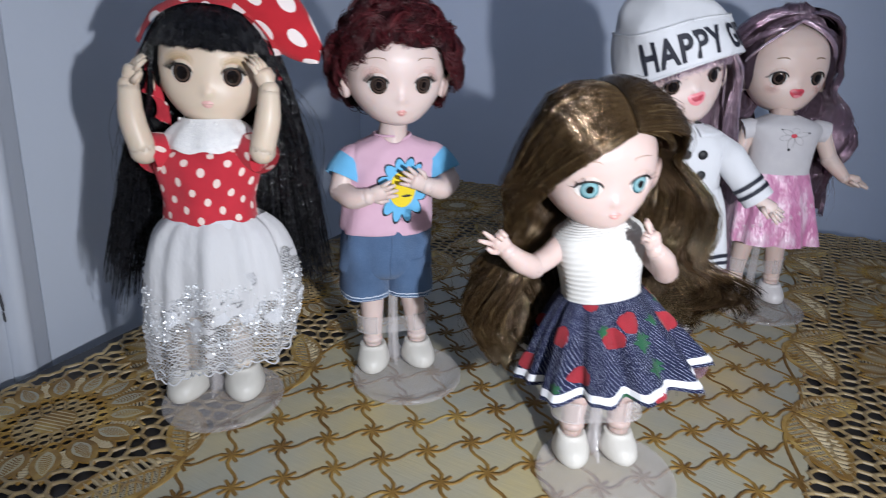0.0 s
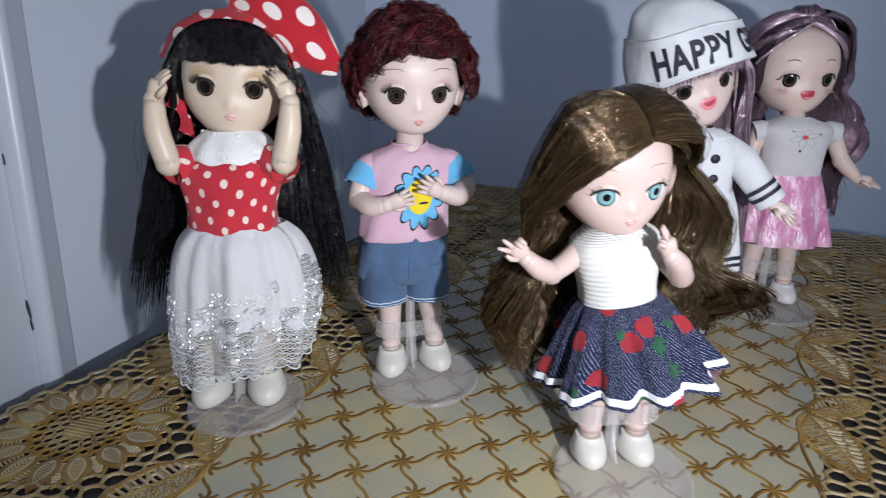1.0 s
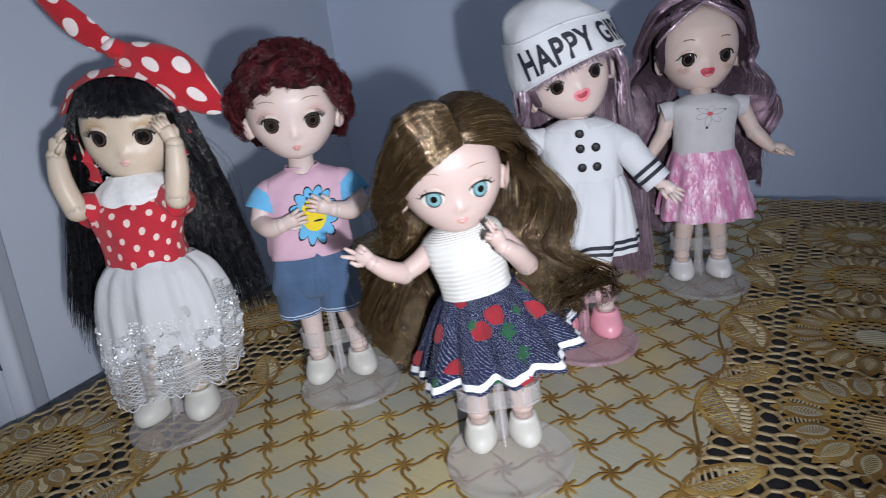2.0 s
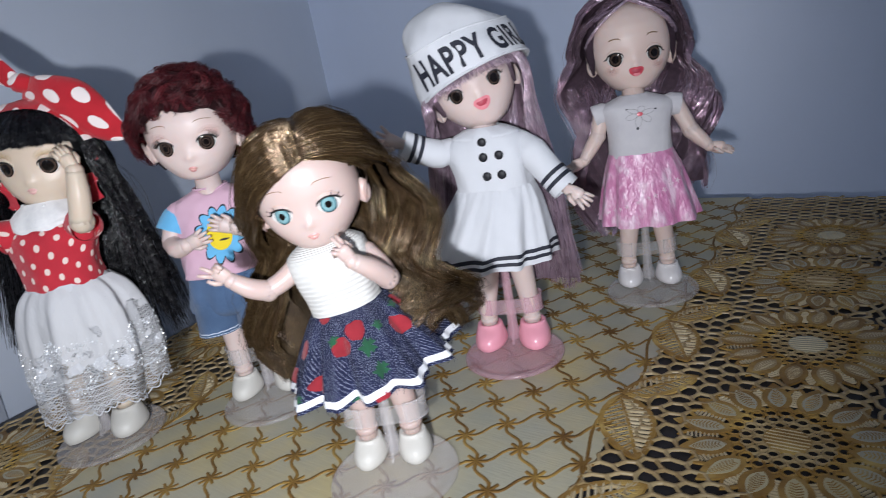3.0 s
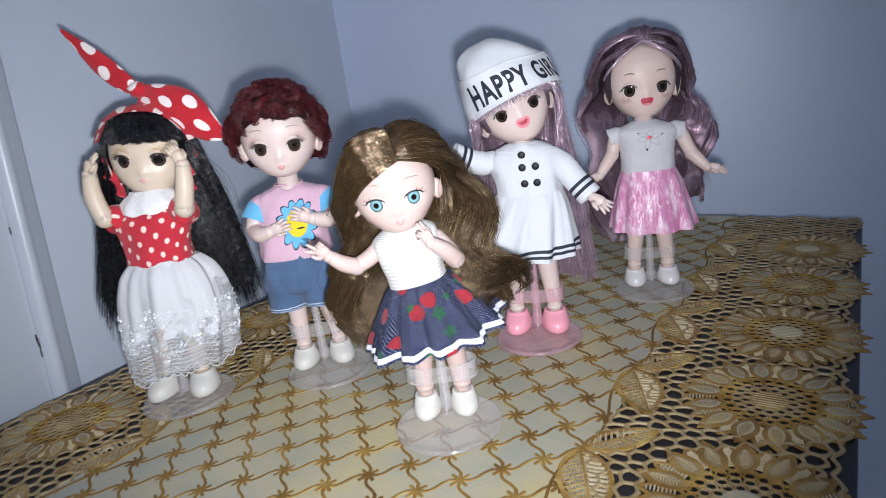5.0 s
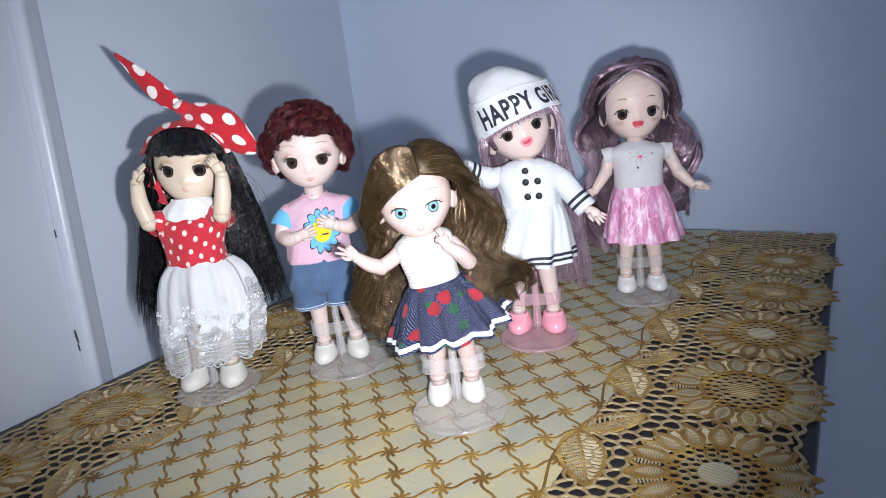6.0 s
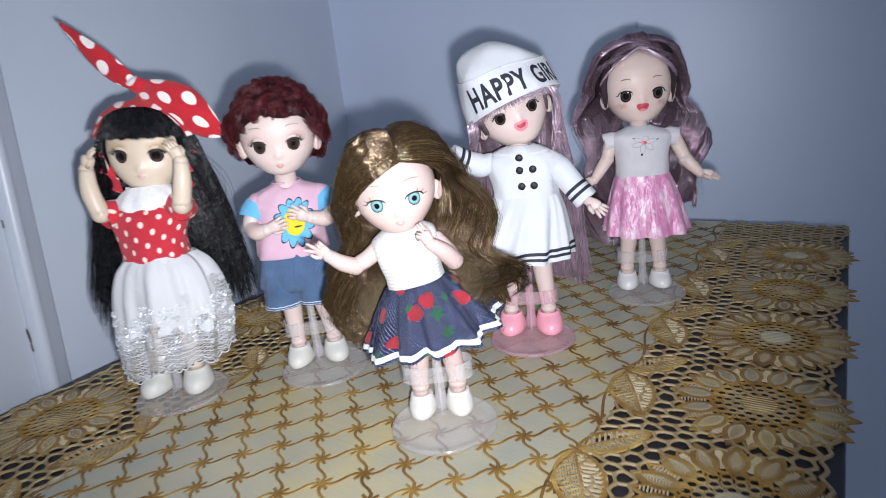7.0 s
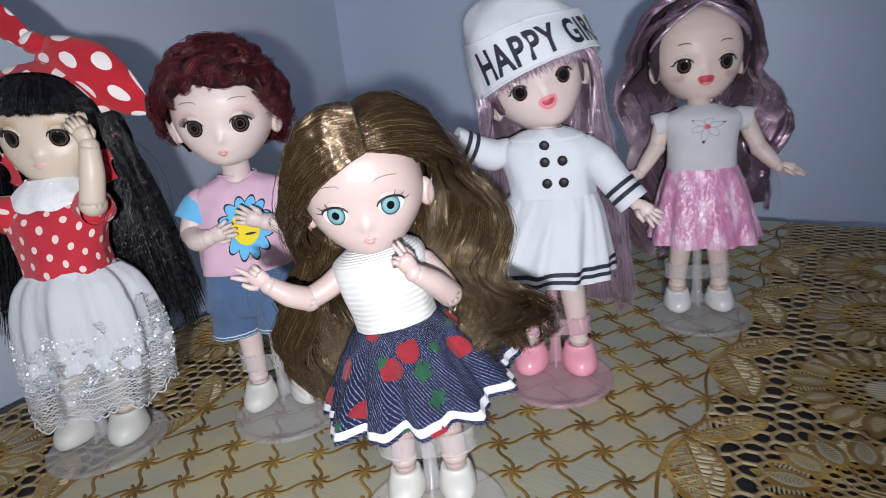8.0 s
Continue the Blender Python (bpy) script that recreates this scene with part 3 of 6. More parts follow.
def flower(kind):
    """A moulded sunflower: hatched disc, rings of eyelets, twelve pointed petals."""
    b = Build()
    plate(b, [(7.6 * math.cos(2 * math.pi * k / 24), 7.6 * math.sin(2 * math.pi * k / 24)) for k in range(24)], 0.3, FIELD if kind else GOLD)
    for k in range(-3, 4):
        h = math.sqrt(7.2 ** 2 - (k * 1.9) ** 2)
        ribbon(b, [(-h, k * 1.9), (h, k * 1.9)], 0.6, PALE, 0.2, 0.4, 0.1)
    for r, n, s in ((9.4, 13, 2.5), (13.2, 17, 2.6), (17.2, 22, 2.7)):
        for k in range(n):
            a = 2 * math.pi * (k + (0.5 if n == 17 else 0)) / n
            ring(b, r * math.cos(a), r * math.sin(a), s, s * 0.98, a, 0.66, NET if r < 16 else GOLD, 0.12)
    m = 14
    for k in range(m):
        # narrow ribbed petals of the lower ring
        a = 2 * math.pi * (k + 0.5) / m
        c, s = math.cos(a), math.sin(a)
        rim = lens(19 * c, 19 * s, 36.0 * c, 36.0 * s, 8.4, 8, 0.45, 1.0)
        ribbon(b, rim + rim[:2], 1.5, GOLD, -0.6, 0.05)
        for i in range(8):
            t = 0.22 + 0.085 * i
            x, y, h = (19 + 17 * t) * c, (19 + 17 * t) * s, 2.7 * (1 - abs(t - 0.45) * 1.5)
            ribbon(b, [(x - s * h, y + c * h), (x + s * h, y - c * h)], 0.8, PALE, -0.6, 0.1, 0.1)
    for k in range(m):
        # pointed upper petals: a gold rim round a hatched or plain heart
        a = 2 * math.pi * k / m + 0.02 * math.sin(5 * k)
        c, s = math.cos(a), math.sin(a)
        tip = 38.5 + 0.8 * math.sin(3 * k)
        plate(b, lens(17.8 * c, 17.8 * s, tip * c, tip * s, 10.6, 9, 0.44, 1.0), 0.2, GOLD)
        inner = lens(20.4 * c, 20.4 * s, (tip - 4.4) * c, (tip - 4.4) * s, 6.4, 9, 0.44, 0.9)
        plate(b, inner, 0.3, FIELD if not kind else NET)
        for i in range(9):
            t = 0.16 + 0.085 * i
            x, h = 20.4 + (tip - 24.8) * t, 2.3 * (1 - abs(t - 0.45) * 1.5)
            ribbon(b, [(x * c - h * s, x * s + h * c), ((x + 0.8) * c, (x + 0.8) * s), (x * c + h * s, x * s - h * c)], 0.5, GOLD if not kind else PALE, 0.2, 0.40, 0.06)
    return b


def leaf(w, length):
    """A moulded leaf along +x: rim, midrib, open ribs on one half and a perforated plate on the other."""
    b = Build()
    out = lens(0, 0, length, 0, w, 12, 0.45)
    ribbon(b, out + [out[0], out[1]], 2.8, GOLD)
    ribbon(b, [(0, 0), (length * 0.5, 0.6), (length, 0)], 1.8, GOLD)
    plate(b, [(x * 0.94 + length * 0.03, min(y, 0) * 0.9) for x, y in out], 0.1, SILVERDOT)
    k = length * 0.1
    while k < length * 0.92:
        t = k / length
        h = w / 2 * math.sin(math.pi * t ** (math.log(0.5) / math.log(0.45))) ** 0.8
        ribbon(b, [(k - 1.5, 0.5), (k + 1.0, h * 0.95)], 1.15, PALE)
        ribbon(b, [(k - 1.5, -0.5), (k + 1.0, -h * 0.95)], 0.7, GOLD, 0.0, 0.3)
        k += 2.7
    return b


flowers = [part("flower", flower(0), cover, "gold sunflower with silver dotted petals", 0.001, False), part("flower", flower(1), cover, "gold sunflower with a silver centre", 0.001, False)]
leaves = [part("leaf", leaf(20.0, 41.0), cover, "", 0.001, False), part("leaf", leaf(13.0, 33.0), cover, "", 0.001, False)]
for proto in flowers + leaves:
    proto["first"] = True


def repeat(proto, x, y, turn, mirror):
    if "first" in proto:
        ob = proto
        del proto["first"]
    else:
        ob = proto.copy()
        scene.collection.objects.link(ob)
    m = pose(x / 1000, y / 1000, 0, 0, 0, turn)
    if mirror:
        m = Matrix.Translation((2 * MID / 1000, 0, 0)) @ Matrix.Diagonal((-1, 1, 1, 1)) @ m
    ob.matrix_basis = m
    return ob


for side in (0, 1):
    for k in range(-5, 5):
        y = PHASE + k * STEP
        if -340 < y < 330:
            repeat(flowers[k % 2], 226.5, y, 7 * k, side)
        for proto, x0, y0, x1, y1 in ((leaves[0], 163, 71, 182, 33), (leaves[1], 164, 73, 188, 95)):
            yy = y0 + k * STEP
            if -340 < yy < 345:
                repeat(proto, x0, yy, math.degrees(math.atan2(y1 - y0, x1 - x0)), side)


# ---- dolls: each one mesh, built in millimetres and facing -y ----
Z_TAB = (-21, -20.4, -19, -16.5, -13, -9, -5, 0, 5, 10, 14, 17, 19.3, 20.6, 21)
WX_TAB = (3.0, 6.8, 9.9, 12.8, 15.9, 18.4, 19.7, 20.25, 19.8, 18.4, 16.0, 12.8, 8.8, 4.6, 0.4)
WF_TAB = (8.5, 11.8, 14.2, 15.8, 16.8, 17.2, 17.3, 17.9, 18.0, 16.9, 14.4, 11.3, 7.6, 4.0, 0.4)
WB_TAB = (3.0, 6.0, 8.5, 11.5, 14.5, 17.0, 18.5, 19.6, 19.6, 18.4, 15.6, 12.2, 8.2, 4.3, 0.4)


def table_at(tab, z):
    return float(sum(np.interp(z + o, Z_TAB, tab) * w for o, w in ((-0.7, 0.25), (0, 0.5), (0.7, 0.25))))


def section(z):
    return table_at(WX_TAB, z), table_at(WF_TAB, z), table_at(WB_TAB, z)


FACE = {"eye": -4.0, "nose": -9.6, "mouth": -14.0}  # heights of the features on the head being made


def face_y(x, z, lift=0.0):
    """The front of the face, with a small nose, brow and cheeks."""
    wx, wf, _ = section(z)
    q = min(abs(x) / max(wx, 0.1), 0.995)
    y = wf * (1 - q ** 2.2) ** (1 / 2.2)
    y += 1.5 * math.exp(-(x / 1.7) ** 2 - ((z - FACE["nose"]) / 1.7) ** 2) + 0.5 * math.exp(-(x / 1.8) ** 2 - ((z - FACE["nose"] - 3.1) / 3.5) ** 2)
    y -= 1.2 * (math.exp(-((x - 9) / 4.5) ** 2 - ((z - FACE["eye"]) / 4.0) ** 2) + math.exp(-((x + 9) / 4.5) ** 2 - ((z - FACE["eye"]) / 4.0) ** 2))
    y += 0.6 * math.exp(-(x / 3.2) ** 2 - ((z - FACE["mouth"]) / 1.8) ** 2) + 0.6 * math.exp(-(x / 4) ** 2 - ((z + 18.5) / 2) ** 2)
    return -(y + lift)


class Head:
    def __init__(self, b, u, v, z, size=1.0, yaw=0.0, pitch=0.0, roll=0.0, tall=1.0, eye=-4.0, nose=-9.6, mouth=-14.0):
        FACE.update(eye=eye, nose=nose, mouth=mouth)
        self.b, self.size = b, size
        self.m = Matrix.Translation((u, -v, z)) @ pose(0, 0, 0, 0, 0, yaw) @ pose(0, 0, 0, 0, -roll, 0) @ pose(0, 0, 0, pitch, 0, 0) @ Matrix.Diagonal((size, size, size * tall, 1))

    def skull(self, mat):
        def fn(a, c):
            z = -21 + 42 * (0.5 - 0.5 * math.cos(math.pi * c))
            th = 2 * math.pi * a
            wx, wf, wb = section(z)
            x, k = math.sin(th), math.cos(th)
            d = (abs(x) ** 2.2 + abs(k) ** 2.2) ** (1 / 2.2)
            x = wx * x / d
            if k > 0.05:
                return (x, face_y(x, z), z)
            return (x, -(wf if k > 0 else wb) * k / d, z)
        self.b.to = self.m
        self.skin = mat
        self.b.grid(fn, 72, 60, mat, True)
        for s in (-1, 1):
            def ear(a, c):
                th, r = 2 * math.pi * a, c
                dish = 1.1 - 1.4 * (1 - r) ** 2 if r < 0.75 else 1.1 * (1 - (r - 0.75) * 2)
                return (s * (19.4 + 3.6 * r * (0.6 + 0.4 * math.sin(th)) + 0.5 * dish), -0.5 - 3.0 * r * math.cos(th) - dish, -6.5 + 5.4 * r * math.sin(th))
            self.b.grid(ear, 16, 6, mat, True)
            self.b.ball((s * 20.0, 0.3, -6.5), (3.0, 2.2, 4.9), mat, 12, 8)
        self.b.to = Matrix.Identity(4)

    def disc(self, x, z, rx, rz, mat, lift, bulge=0.0, tilt=0.0, bend=0.0, n=20, rings=4, power=1.0):
        ct, st = math.cos(tilt), math.sin(tilt)

        def fn(a, c):
            th = 2 * math.pi * a
            px, pz = rx * c * math.cos(th), rz * c * math.copysign(abs(math.sin(th)) ** power, math.sin(th))
            pz += bend * (px / rx) ** 2
            X, Z = x + ct * px - st * pz, z + st * px + ct * pz
            return (X, face_y(X, Z, lift + bulge * (1 - c * c)), Z)
        self.b.to = self.m
        self.b.grid(fn, n, rings, mat, True)
        self.b.to = Matrix.Identity(4)

    def line(self, pts, r, mat, lift=0.15, sides=5):
        self.b.to = self.m
        self.b.tube([(x, face_y(x, z, lift), z) for x, z in pts], r, mat, sides)
        self.b.to = Matrix.Identity(4)

    def eyes(self, x, z, r, layers, lashes=6, white=1.05, tilt=0.0, wing=0.0, lid=0.84):
        for s in (-1, 1):
            ex, ez = s * x, z
            self.disc(ex, ez, r * white, r * 1.06, EYE_WHITE, 0.15, 0.5)
            for k, (f, mat) in enumerate(layers):
                self.disc(ex - s * 0.15, ez - 0.05, r * f, r * f * 1.04, mat, 0.28 + 0.05 * k + 1.15 * (1 - f * f), 1.15 * f * f)
            # moulded upper lid with a painted line along its edge
            def lid_at(a, c):
                th = math.radians(4 + 172 * a)
                px, pz = math.cos(th) * r * (white + 0.06 + 0.10 * c) * s, math.sin(th) * r * (lid + (1.34 - lid) * c) + 0.06 * r
                return (ex + px, face_y(ex + px, ez + pz, (1.0 * math.sin(th) ** 0.6 + 0.15) * (1 - c) ** 1.3 + 0.02), ez + pz)
            self.b.to = self.m
            self.b.grid(lid_at, 24, 5, self.skin)
            edge = [Vector(lid_at(k / 14, 0.0)) + Vector((0, -0.1, 0)) for k in range(15)]
            if wing:
                tip = (ex + s * (r * white + wing), ez + 0.1)
                edge = [Vector((tip[0], face_y(*tip, 0.25), tip[1]))] + edge
            self.b.tube(edge, [0.16] + [0.36] * (len(edge) - 4) + [0.28, 0.2, 0.12], LASH, 5)
            self.b.to = Matrix.Identity(4)
            self.line([(ex + s * math.cos(math.radians(a)) * r * (white + 0.12), ez + math.sin(math.radians(a)) * r * 1.30 + 0.2) for a in range(30, 152, 10)], 0.13, LID, 0.08, 4)
            for k in range(lashes):
                a = math.radians(8 + 62 * k / max(lashes - 1, 1))
                px, pz = ex + s * math.cos(a) * r * (white + 0.05), ez + math.sin(a) * r * lid + 0.06 * r
                q = [(px + s * t * (1.7 * math.cos(a) + 0.4), face_y(px, pz, 0.4 + 0.7 * math.sin(a) + 0.9 * t), pz + t * (1.0 + 0.9 * math.sin(a)) - 0.5 * (1 - t) * t) for t in (0, 0.5, 1)]
                self.b.to = self.m
                self.b.tube(q, [0.13, 0.10, 0.04], LASH, 4)
                self.b.to = Matrix.Identity(4)
            low = [(ex + s * math.cos(math.radians(a)) * r * (white + 0.02), ez + math.sin(math.radians(a)) * r * 1.06) for a in range(-20, -165, -12)]
            self.line(low, 0.12, LID, 0.2, 4)

    def brows(self, x, z, mat, half=3.6, rise=0.9, r=0.2):
        for s in (-1, 1):
            self.line([(s * (x - half + half * k / 4), z + rise * math.sin(math.pi * (0.15 + 0.75 * k / 8)) - (0.5 if k == 0 else 0)) for k in range(9)], [0.08] + [r] * 7 + [0.06], mat, 0.02)

    def tint(self, x, z, r, mat, flat=1.0):
        """Airbrushed colour on both sides of the face, fading outwards."""
        for s in (-1, 1):
            for k in range(3):
                f = 1 - 0.28 * k
                self.disc(s * x, z, r * f, r * f * flat, mat, 0.03 + 0.015 * k)

    def pout(self, z, mat, w=2.5):
        self.disc(0, z + 0.55, w, 0.75, mat, 0.12, 0.25, 0, -0.35)
        self.disc(0, z - 0.55, w * 0.75, 0.85, mat, 0.12, 0.5, 0, 0.25)
        self.line([(-w * 0.95, z), (-w * 0.4, z + 0.1), (0, z - 0.05), (w * 0.4, z + 0.1), (w * 0.95, z)], 0.12, LID, 0.35, 4)

    def smile(self, z, mat, w=4.0, h=1.9):
        self.disc(0, z, w, h, mat, 0.12, 0.45, 0, 0.95)
        self.disc(0, z + 0.15, w * 0.66, h * 0.42, MOUTH_IN, 0.5, 0.15, 0, 0.8)
        self.disc(0, z - h * 0.62, w * 0.5, h * 0.34, LIP_PINK, 0.6, 0.15, 0, 0.3)

    def scalp(self, d, e):
        """The point over the skull in direction d (own axes), e millimetres out."""
        d = d.normalized()
        return self.m @ Vector((d.x * (20.4 + e), d.y * (19.4 + e), d.z * (21 + e)))


def way(phi, alpha):
    """A direction from the head's centre: phi from the face towards its left hand's side, alpha from the crown."""
    p, a = math.radians(phi), math.radians(alpha)
    return Vector((math.sin(a) * math.sin(p), -math.sin(a) * math.cos(p), math.cos(a)))


def lock(head, d0, d1, e0, e1, ends, steps=7, hang=10, wave=0.0, waves=2.0, phase=0.0):
    """The line of a lock: over the skull from d0 to d1, then along free points, with waves that grow."""
    pts = []
    for k in range(steps + 1):
        t = k / steps
        pts.append(head.scalp(d0.lerp(d1, t), e0 + (e1 - e0) * t))
    if ends:
        tail = smooth_path([pts[-1], pts[-1] + (pts[-1] - pts[-2]) * 0.5, *ends], hang)[1:]
        first = len(pts)
        pts += tail
        for _ in range(6):
            pts = [p if k < steps - 3 or k == len(pts) - 1 else (pts[k - 1] + 2 * p + pts[k + 1]) / 4 for k, p in enumerate(pts)]
        n = len(tail)
        for k in range(n):
            t = (k + 1) / n
            w = wave * min(1.0, 2.2 * t)
            a = 2 * math.pi * (waves * t + phase)
            pts[first + k] = pts[first + k] + Vector((math.sin(a) * w, math.cos(a) * w * 0.7, 0))
    return pts


def strand(b, pts, r, mat):
    """A thin three-sided tapering strand."""
    vs, n = [], len(pts)
    for k, p in enumerate(pts):
        d = (pts[min(k + 1, n - 1)] - pts[max(k - 1, 0)])
        side = d.cross(Vector((0.3, 1, 0.2)))
        side = side.normalized() if side.length > 1e-6 else Vector((1, 0, 0))
        up = side.cross(d).normalized() if d.length > 1e-6 else Vector((0, 0, 1))
        w = r * (1.0 if k < n - 3 else (n - k) / 4 + 0.15)
        vs += [p + side * w, p - side * w * 0.5 + up * w * 0.87, p - side * w * 0.5 - up * w * 0.87]
    b.add(vs, [(3 * k + i, 3 * k + (i + 1) % 3, 3 * k + 3 + (i + 1) % 3, 3 * k + 3 + i) for k in range(n - 1) for i in range(3)], mat)


def curtain(b, rows, mat):
    """A backing sheet through neighbouring locks."""
    w = len(rows[0])
    b.add([p for row in rows for p in row], [(i * w + k, i * w + k + 1, (i + 1) * w + k + 1, (i + 1) * w + k) for i in range(len(rows) - 1) for k in range(w - 1)], mat)


def fall(b, mat, path, lo, hi, count, rng, radius=0.27, rows=14, loose=1.0, deep=0.0, frizz=0.22, clumps=0, tight=0.5, lift=1.6):
    """Hair of one stretch: a backing sheet and many strands along path(s, out, rng), s from lo to hi."""
    # sheet behind the strands, its dark colour standing in for shade
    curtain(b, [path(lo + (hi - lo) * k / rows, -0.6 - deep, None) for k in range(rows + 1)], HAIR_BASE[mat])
    knots = [(lo + (hi - lo) * (k + rng.uniform(0.2, 0.8)) / clumps, Vector((rng.gauss(0, 1), rng.gauss(0, 1), rng.gauss(0, 1.2))) * loose * 1.4, rng.uniform(0, lift)) for k in range(clumps)]
    for _ in range(count):
        s = rng.uniform(lo, hi)
        if clumps:
            mid, drift, raise_ = rng.choice(knots)
            s = min(max(mid + rng.gauss(0, tight) * (hi - lo) / clumps, min(lo, hi)), max(lo, hi))
        jit = Vector((rng.gauss(0, 1), rng.gauss(0, 1), rng.gauss(0, 1))) * loose
        if clumps:
            jit = drift + jit * 0.35
        pts = path(s, raise_ + rng.uniform(0, 0.7) if clumps else rng.uniform(0, 1.6), None if clumps else rng)
        n, ph, fq = len(pts), rng.uniform(0, 6.3), rng.uniform(1.2, 2.4)
        kink = Vector((rng.gauss(0, 1), rng.gauss(0, 1), rng.gauss(0, 0.7))) * frizz
        pts = [p + kink * math.sin(ph + fq * k) * min(1, k / 3) for k, p in enumerate(pts)]
        strand(b, [p + jit * (k / n) ** 1.5 for k, p in enumerate(pts)], radius * rng.uniform(0.7, 1.25), mat)


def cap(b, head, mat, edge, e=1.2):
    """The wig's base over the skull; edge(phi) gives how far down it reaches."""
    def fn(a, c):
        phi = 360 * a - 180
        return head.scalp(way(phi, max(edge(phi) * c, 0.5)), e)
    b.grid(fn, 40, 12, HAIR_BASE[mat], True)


class Garment:
    """A tube of cloth. rows: (z, u, v, half width, half depth); folds(phi, t) swells or pinches it."""

    def __init__(self, b, rows, folds=None, hem=None, neck=None):
        self.b, self.rows, self.folds, self.hem, self.neck = b, rows, folds, hem, neck
        self.len = sum(math.dist(rows[k][:3], rows[k + 1][:3]) + abs(rows[k][3] - rows[k + 1][3]) * 0.5 for k in range(len(rows) - 1))

    def at(self, phi, t, lift=0.0):
        s = t * (len(self.rows) - 1)
        k = min(int(s), len(self.rows) - 2)
        f = s - k
        p = [self.rows[max(k - 1, 0)], self.rows[k], self.rows[k + 1], self.rows[min(k + 2, len(self.rows) - 1)]]
        z, u, v, w, d = [0.5 * (2 * b + (c - a) * f + (2 * a - 5 * b + 4 * c - e) * f * f + (3 * b - a - 3 * c + e) * f ** 3) for a, b, c, e in zip(*p)]
        g = 1 + (self.folds(phi, t) if self.folds else 0)
        n = abs(math.sin(phi)) ** 2.3 + abs(math.cos(phi)) ** 2.3
        n = n ** (-1 / 2.3)
        if self.hem:
            z += self.hem(phi) * t ** 3
        if self.neck:
            z -= self.neck(phi) * (1 - t) ** 7
        return Vector((u + math.sin(phi) * n * (w * g + lift), -(v + math.cos(phi) * n * (d * g + lift)), z))

    def sheet(self, mat, nu=64, nv=16, t0=0.0, t1=1.0, lift=0.0, inside=0.5):
        r = max(row[3] for row in self.rows)
        self.b.grid(lambda a, c: self.at(2 * math.pi * a - math.pi, t0 + (t1 - t0) * c, lift), nu, nv, mat, False, lambda a, c: ((2 * math.pi * a - math.pi) * r, (t0 + (t1 - t0) * c) * self.len))
        if inside:
            self.b.grid(lambda a, c: self.at(math.pi - 2 * math.pi * a, t0 + (t1 - t0) * c, lift - inside), nu, nv, mat, True, lambda a, c: ((math.pi - 2 * math.pi * a) * r, (t0 + (t1 - t0) * c) * self.len))
            self.b.grid(lambda a, c: self.at(2 * math.pi * a - math.pi, t1, lift - inside * c), nu, 1, mat, True)

    def disc(self, phi, t, rx, rz, mat, lift=0.25, shape=None, n=20, rings=4, tilt=0.0):
        r = max(math.hypot(self.at(phi + 0.1, t).x - self.at(phi - 0.1, t).x, self.at(phi + 0.1, t).y - self.at(phi - 0.1, t).y) / 0.2, 1.0)
        ct, st = math.cos(tilt), math.sin(tilt)

        def fn(a, c):
            th = 2 * math.pi * a
            f = c * (shape(th) if shape else 1.0)
            x, z = rx * f * math.cos(th), rz * f * math.sin(th)
            x, z = ct * x - st * z, st * x + ct * z
            return self.at(phi + x / r, min(max(t - z / self.len, 0), 1), lift + 0.12 * (1 - c))
        self.b.grid(fn, n, rings, mat, True)

    def band(self, t0, t1, mat, lift=0.3, phi0=-math.pi, phi1=math.pi, nu=72, wob=None):
        self.b.grid(lambda a, c: self.at(phi0 + (phi1 - phi0) * a, t0 + (t1 - t0) * c + (wob(phi0 + (phi1 - phi0) * a) if wob else 0), lift), nu, 3, mat, False, lambda a, c: ((phi0 + (phi1 - phi0) * a) * 20, c * (t1 - t0) * self.len))


def limb(b, pts, radii, mat, sides=14, n=10):
    """A jointed vinyl limb: smooth tube with a ball at either end."""
    path = smooth_path(pts, n)
    rr = [float(np.interp(k / n * (len(radii) - 1), range(len(radii)), radii)) for k in range(n + 1)]
    b.tube(path, rr, mat, sides)
    b.ball(path[0], rr[0] * 1.03, mat, 12, 8)
    b.ball(path[-1], rr[-1] * 1.03, mat, 12, 8)


def hand(b, at, to, palm, mat, spread=1.0, fingers=(1, 1, 1, 1), size=1.0, curl=0.15):
    """A small hand from the wrist at towards to; palm is the way its inner side faces."""
    at, to, palm = Vector(at), Vector(to), Vector(palm).normalized()
    d = (to - at).normalized()
    palm = (palm - d * palm.dot(d)).normalized()
    side = d.cross(palm)
    s = size
    b.tube([at - d * 1.5 * s, at, at + d * 2.5 * s, at + d * 5.5 * s, at + d * 6.8 * s], [2.1 * s, 2.2 * s, 2.9 * s, 3.1 * s, 2.3 * s], mat, 12, 0.62)
    for k, shown in enumerate(fingers):
        off = (k - 1.5) * 1.45 * s
        root = at + d * 5.8 * s + side * off
        if shown:
            out = d + side * 0.16 * spread * (k - 1.5)
            ln = (4.6, 5.4, 5.2, 4.2)[k] * s
            b.tube([root, root + out * ln * 0.5 + palm * curl * 1.0, root + out * ln + palm * curl * 4.0], [0.95 * s, 0.85 * s, 0.55 * s], mat, 8)
        else:
            b.tube([root, root + d * 1.6 * s + palm * 1.4 * s, root + palm * 2.6 * s - d * 0.6 * s], [0.95 * s, 0.95 * s, 0.7 * s], mat, 8)
    root = at + d * 2.2 * s - side * 2.3 * s
    b.tube([root, root + (d * 0.8 - side * 0.7) * 2.2 * s, root + (d - side * 0.45) * 4.4 * s + palm * 0.8 * s], [1.15 * s, 0.95 * s, 0.6 * s], mat, 8)


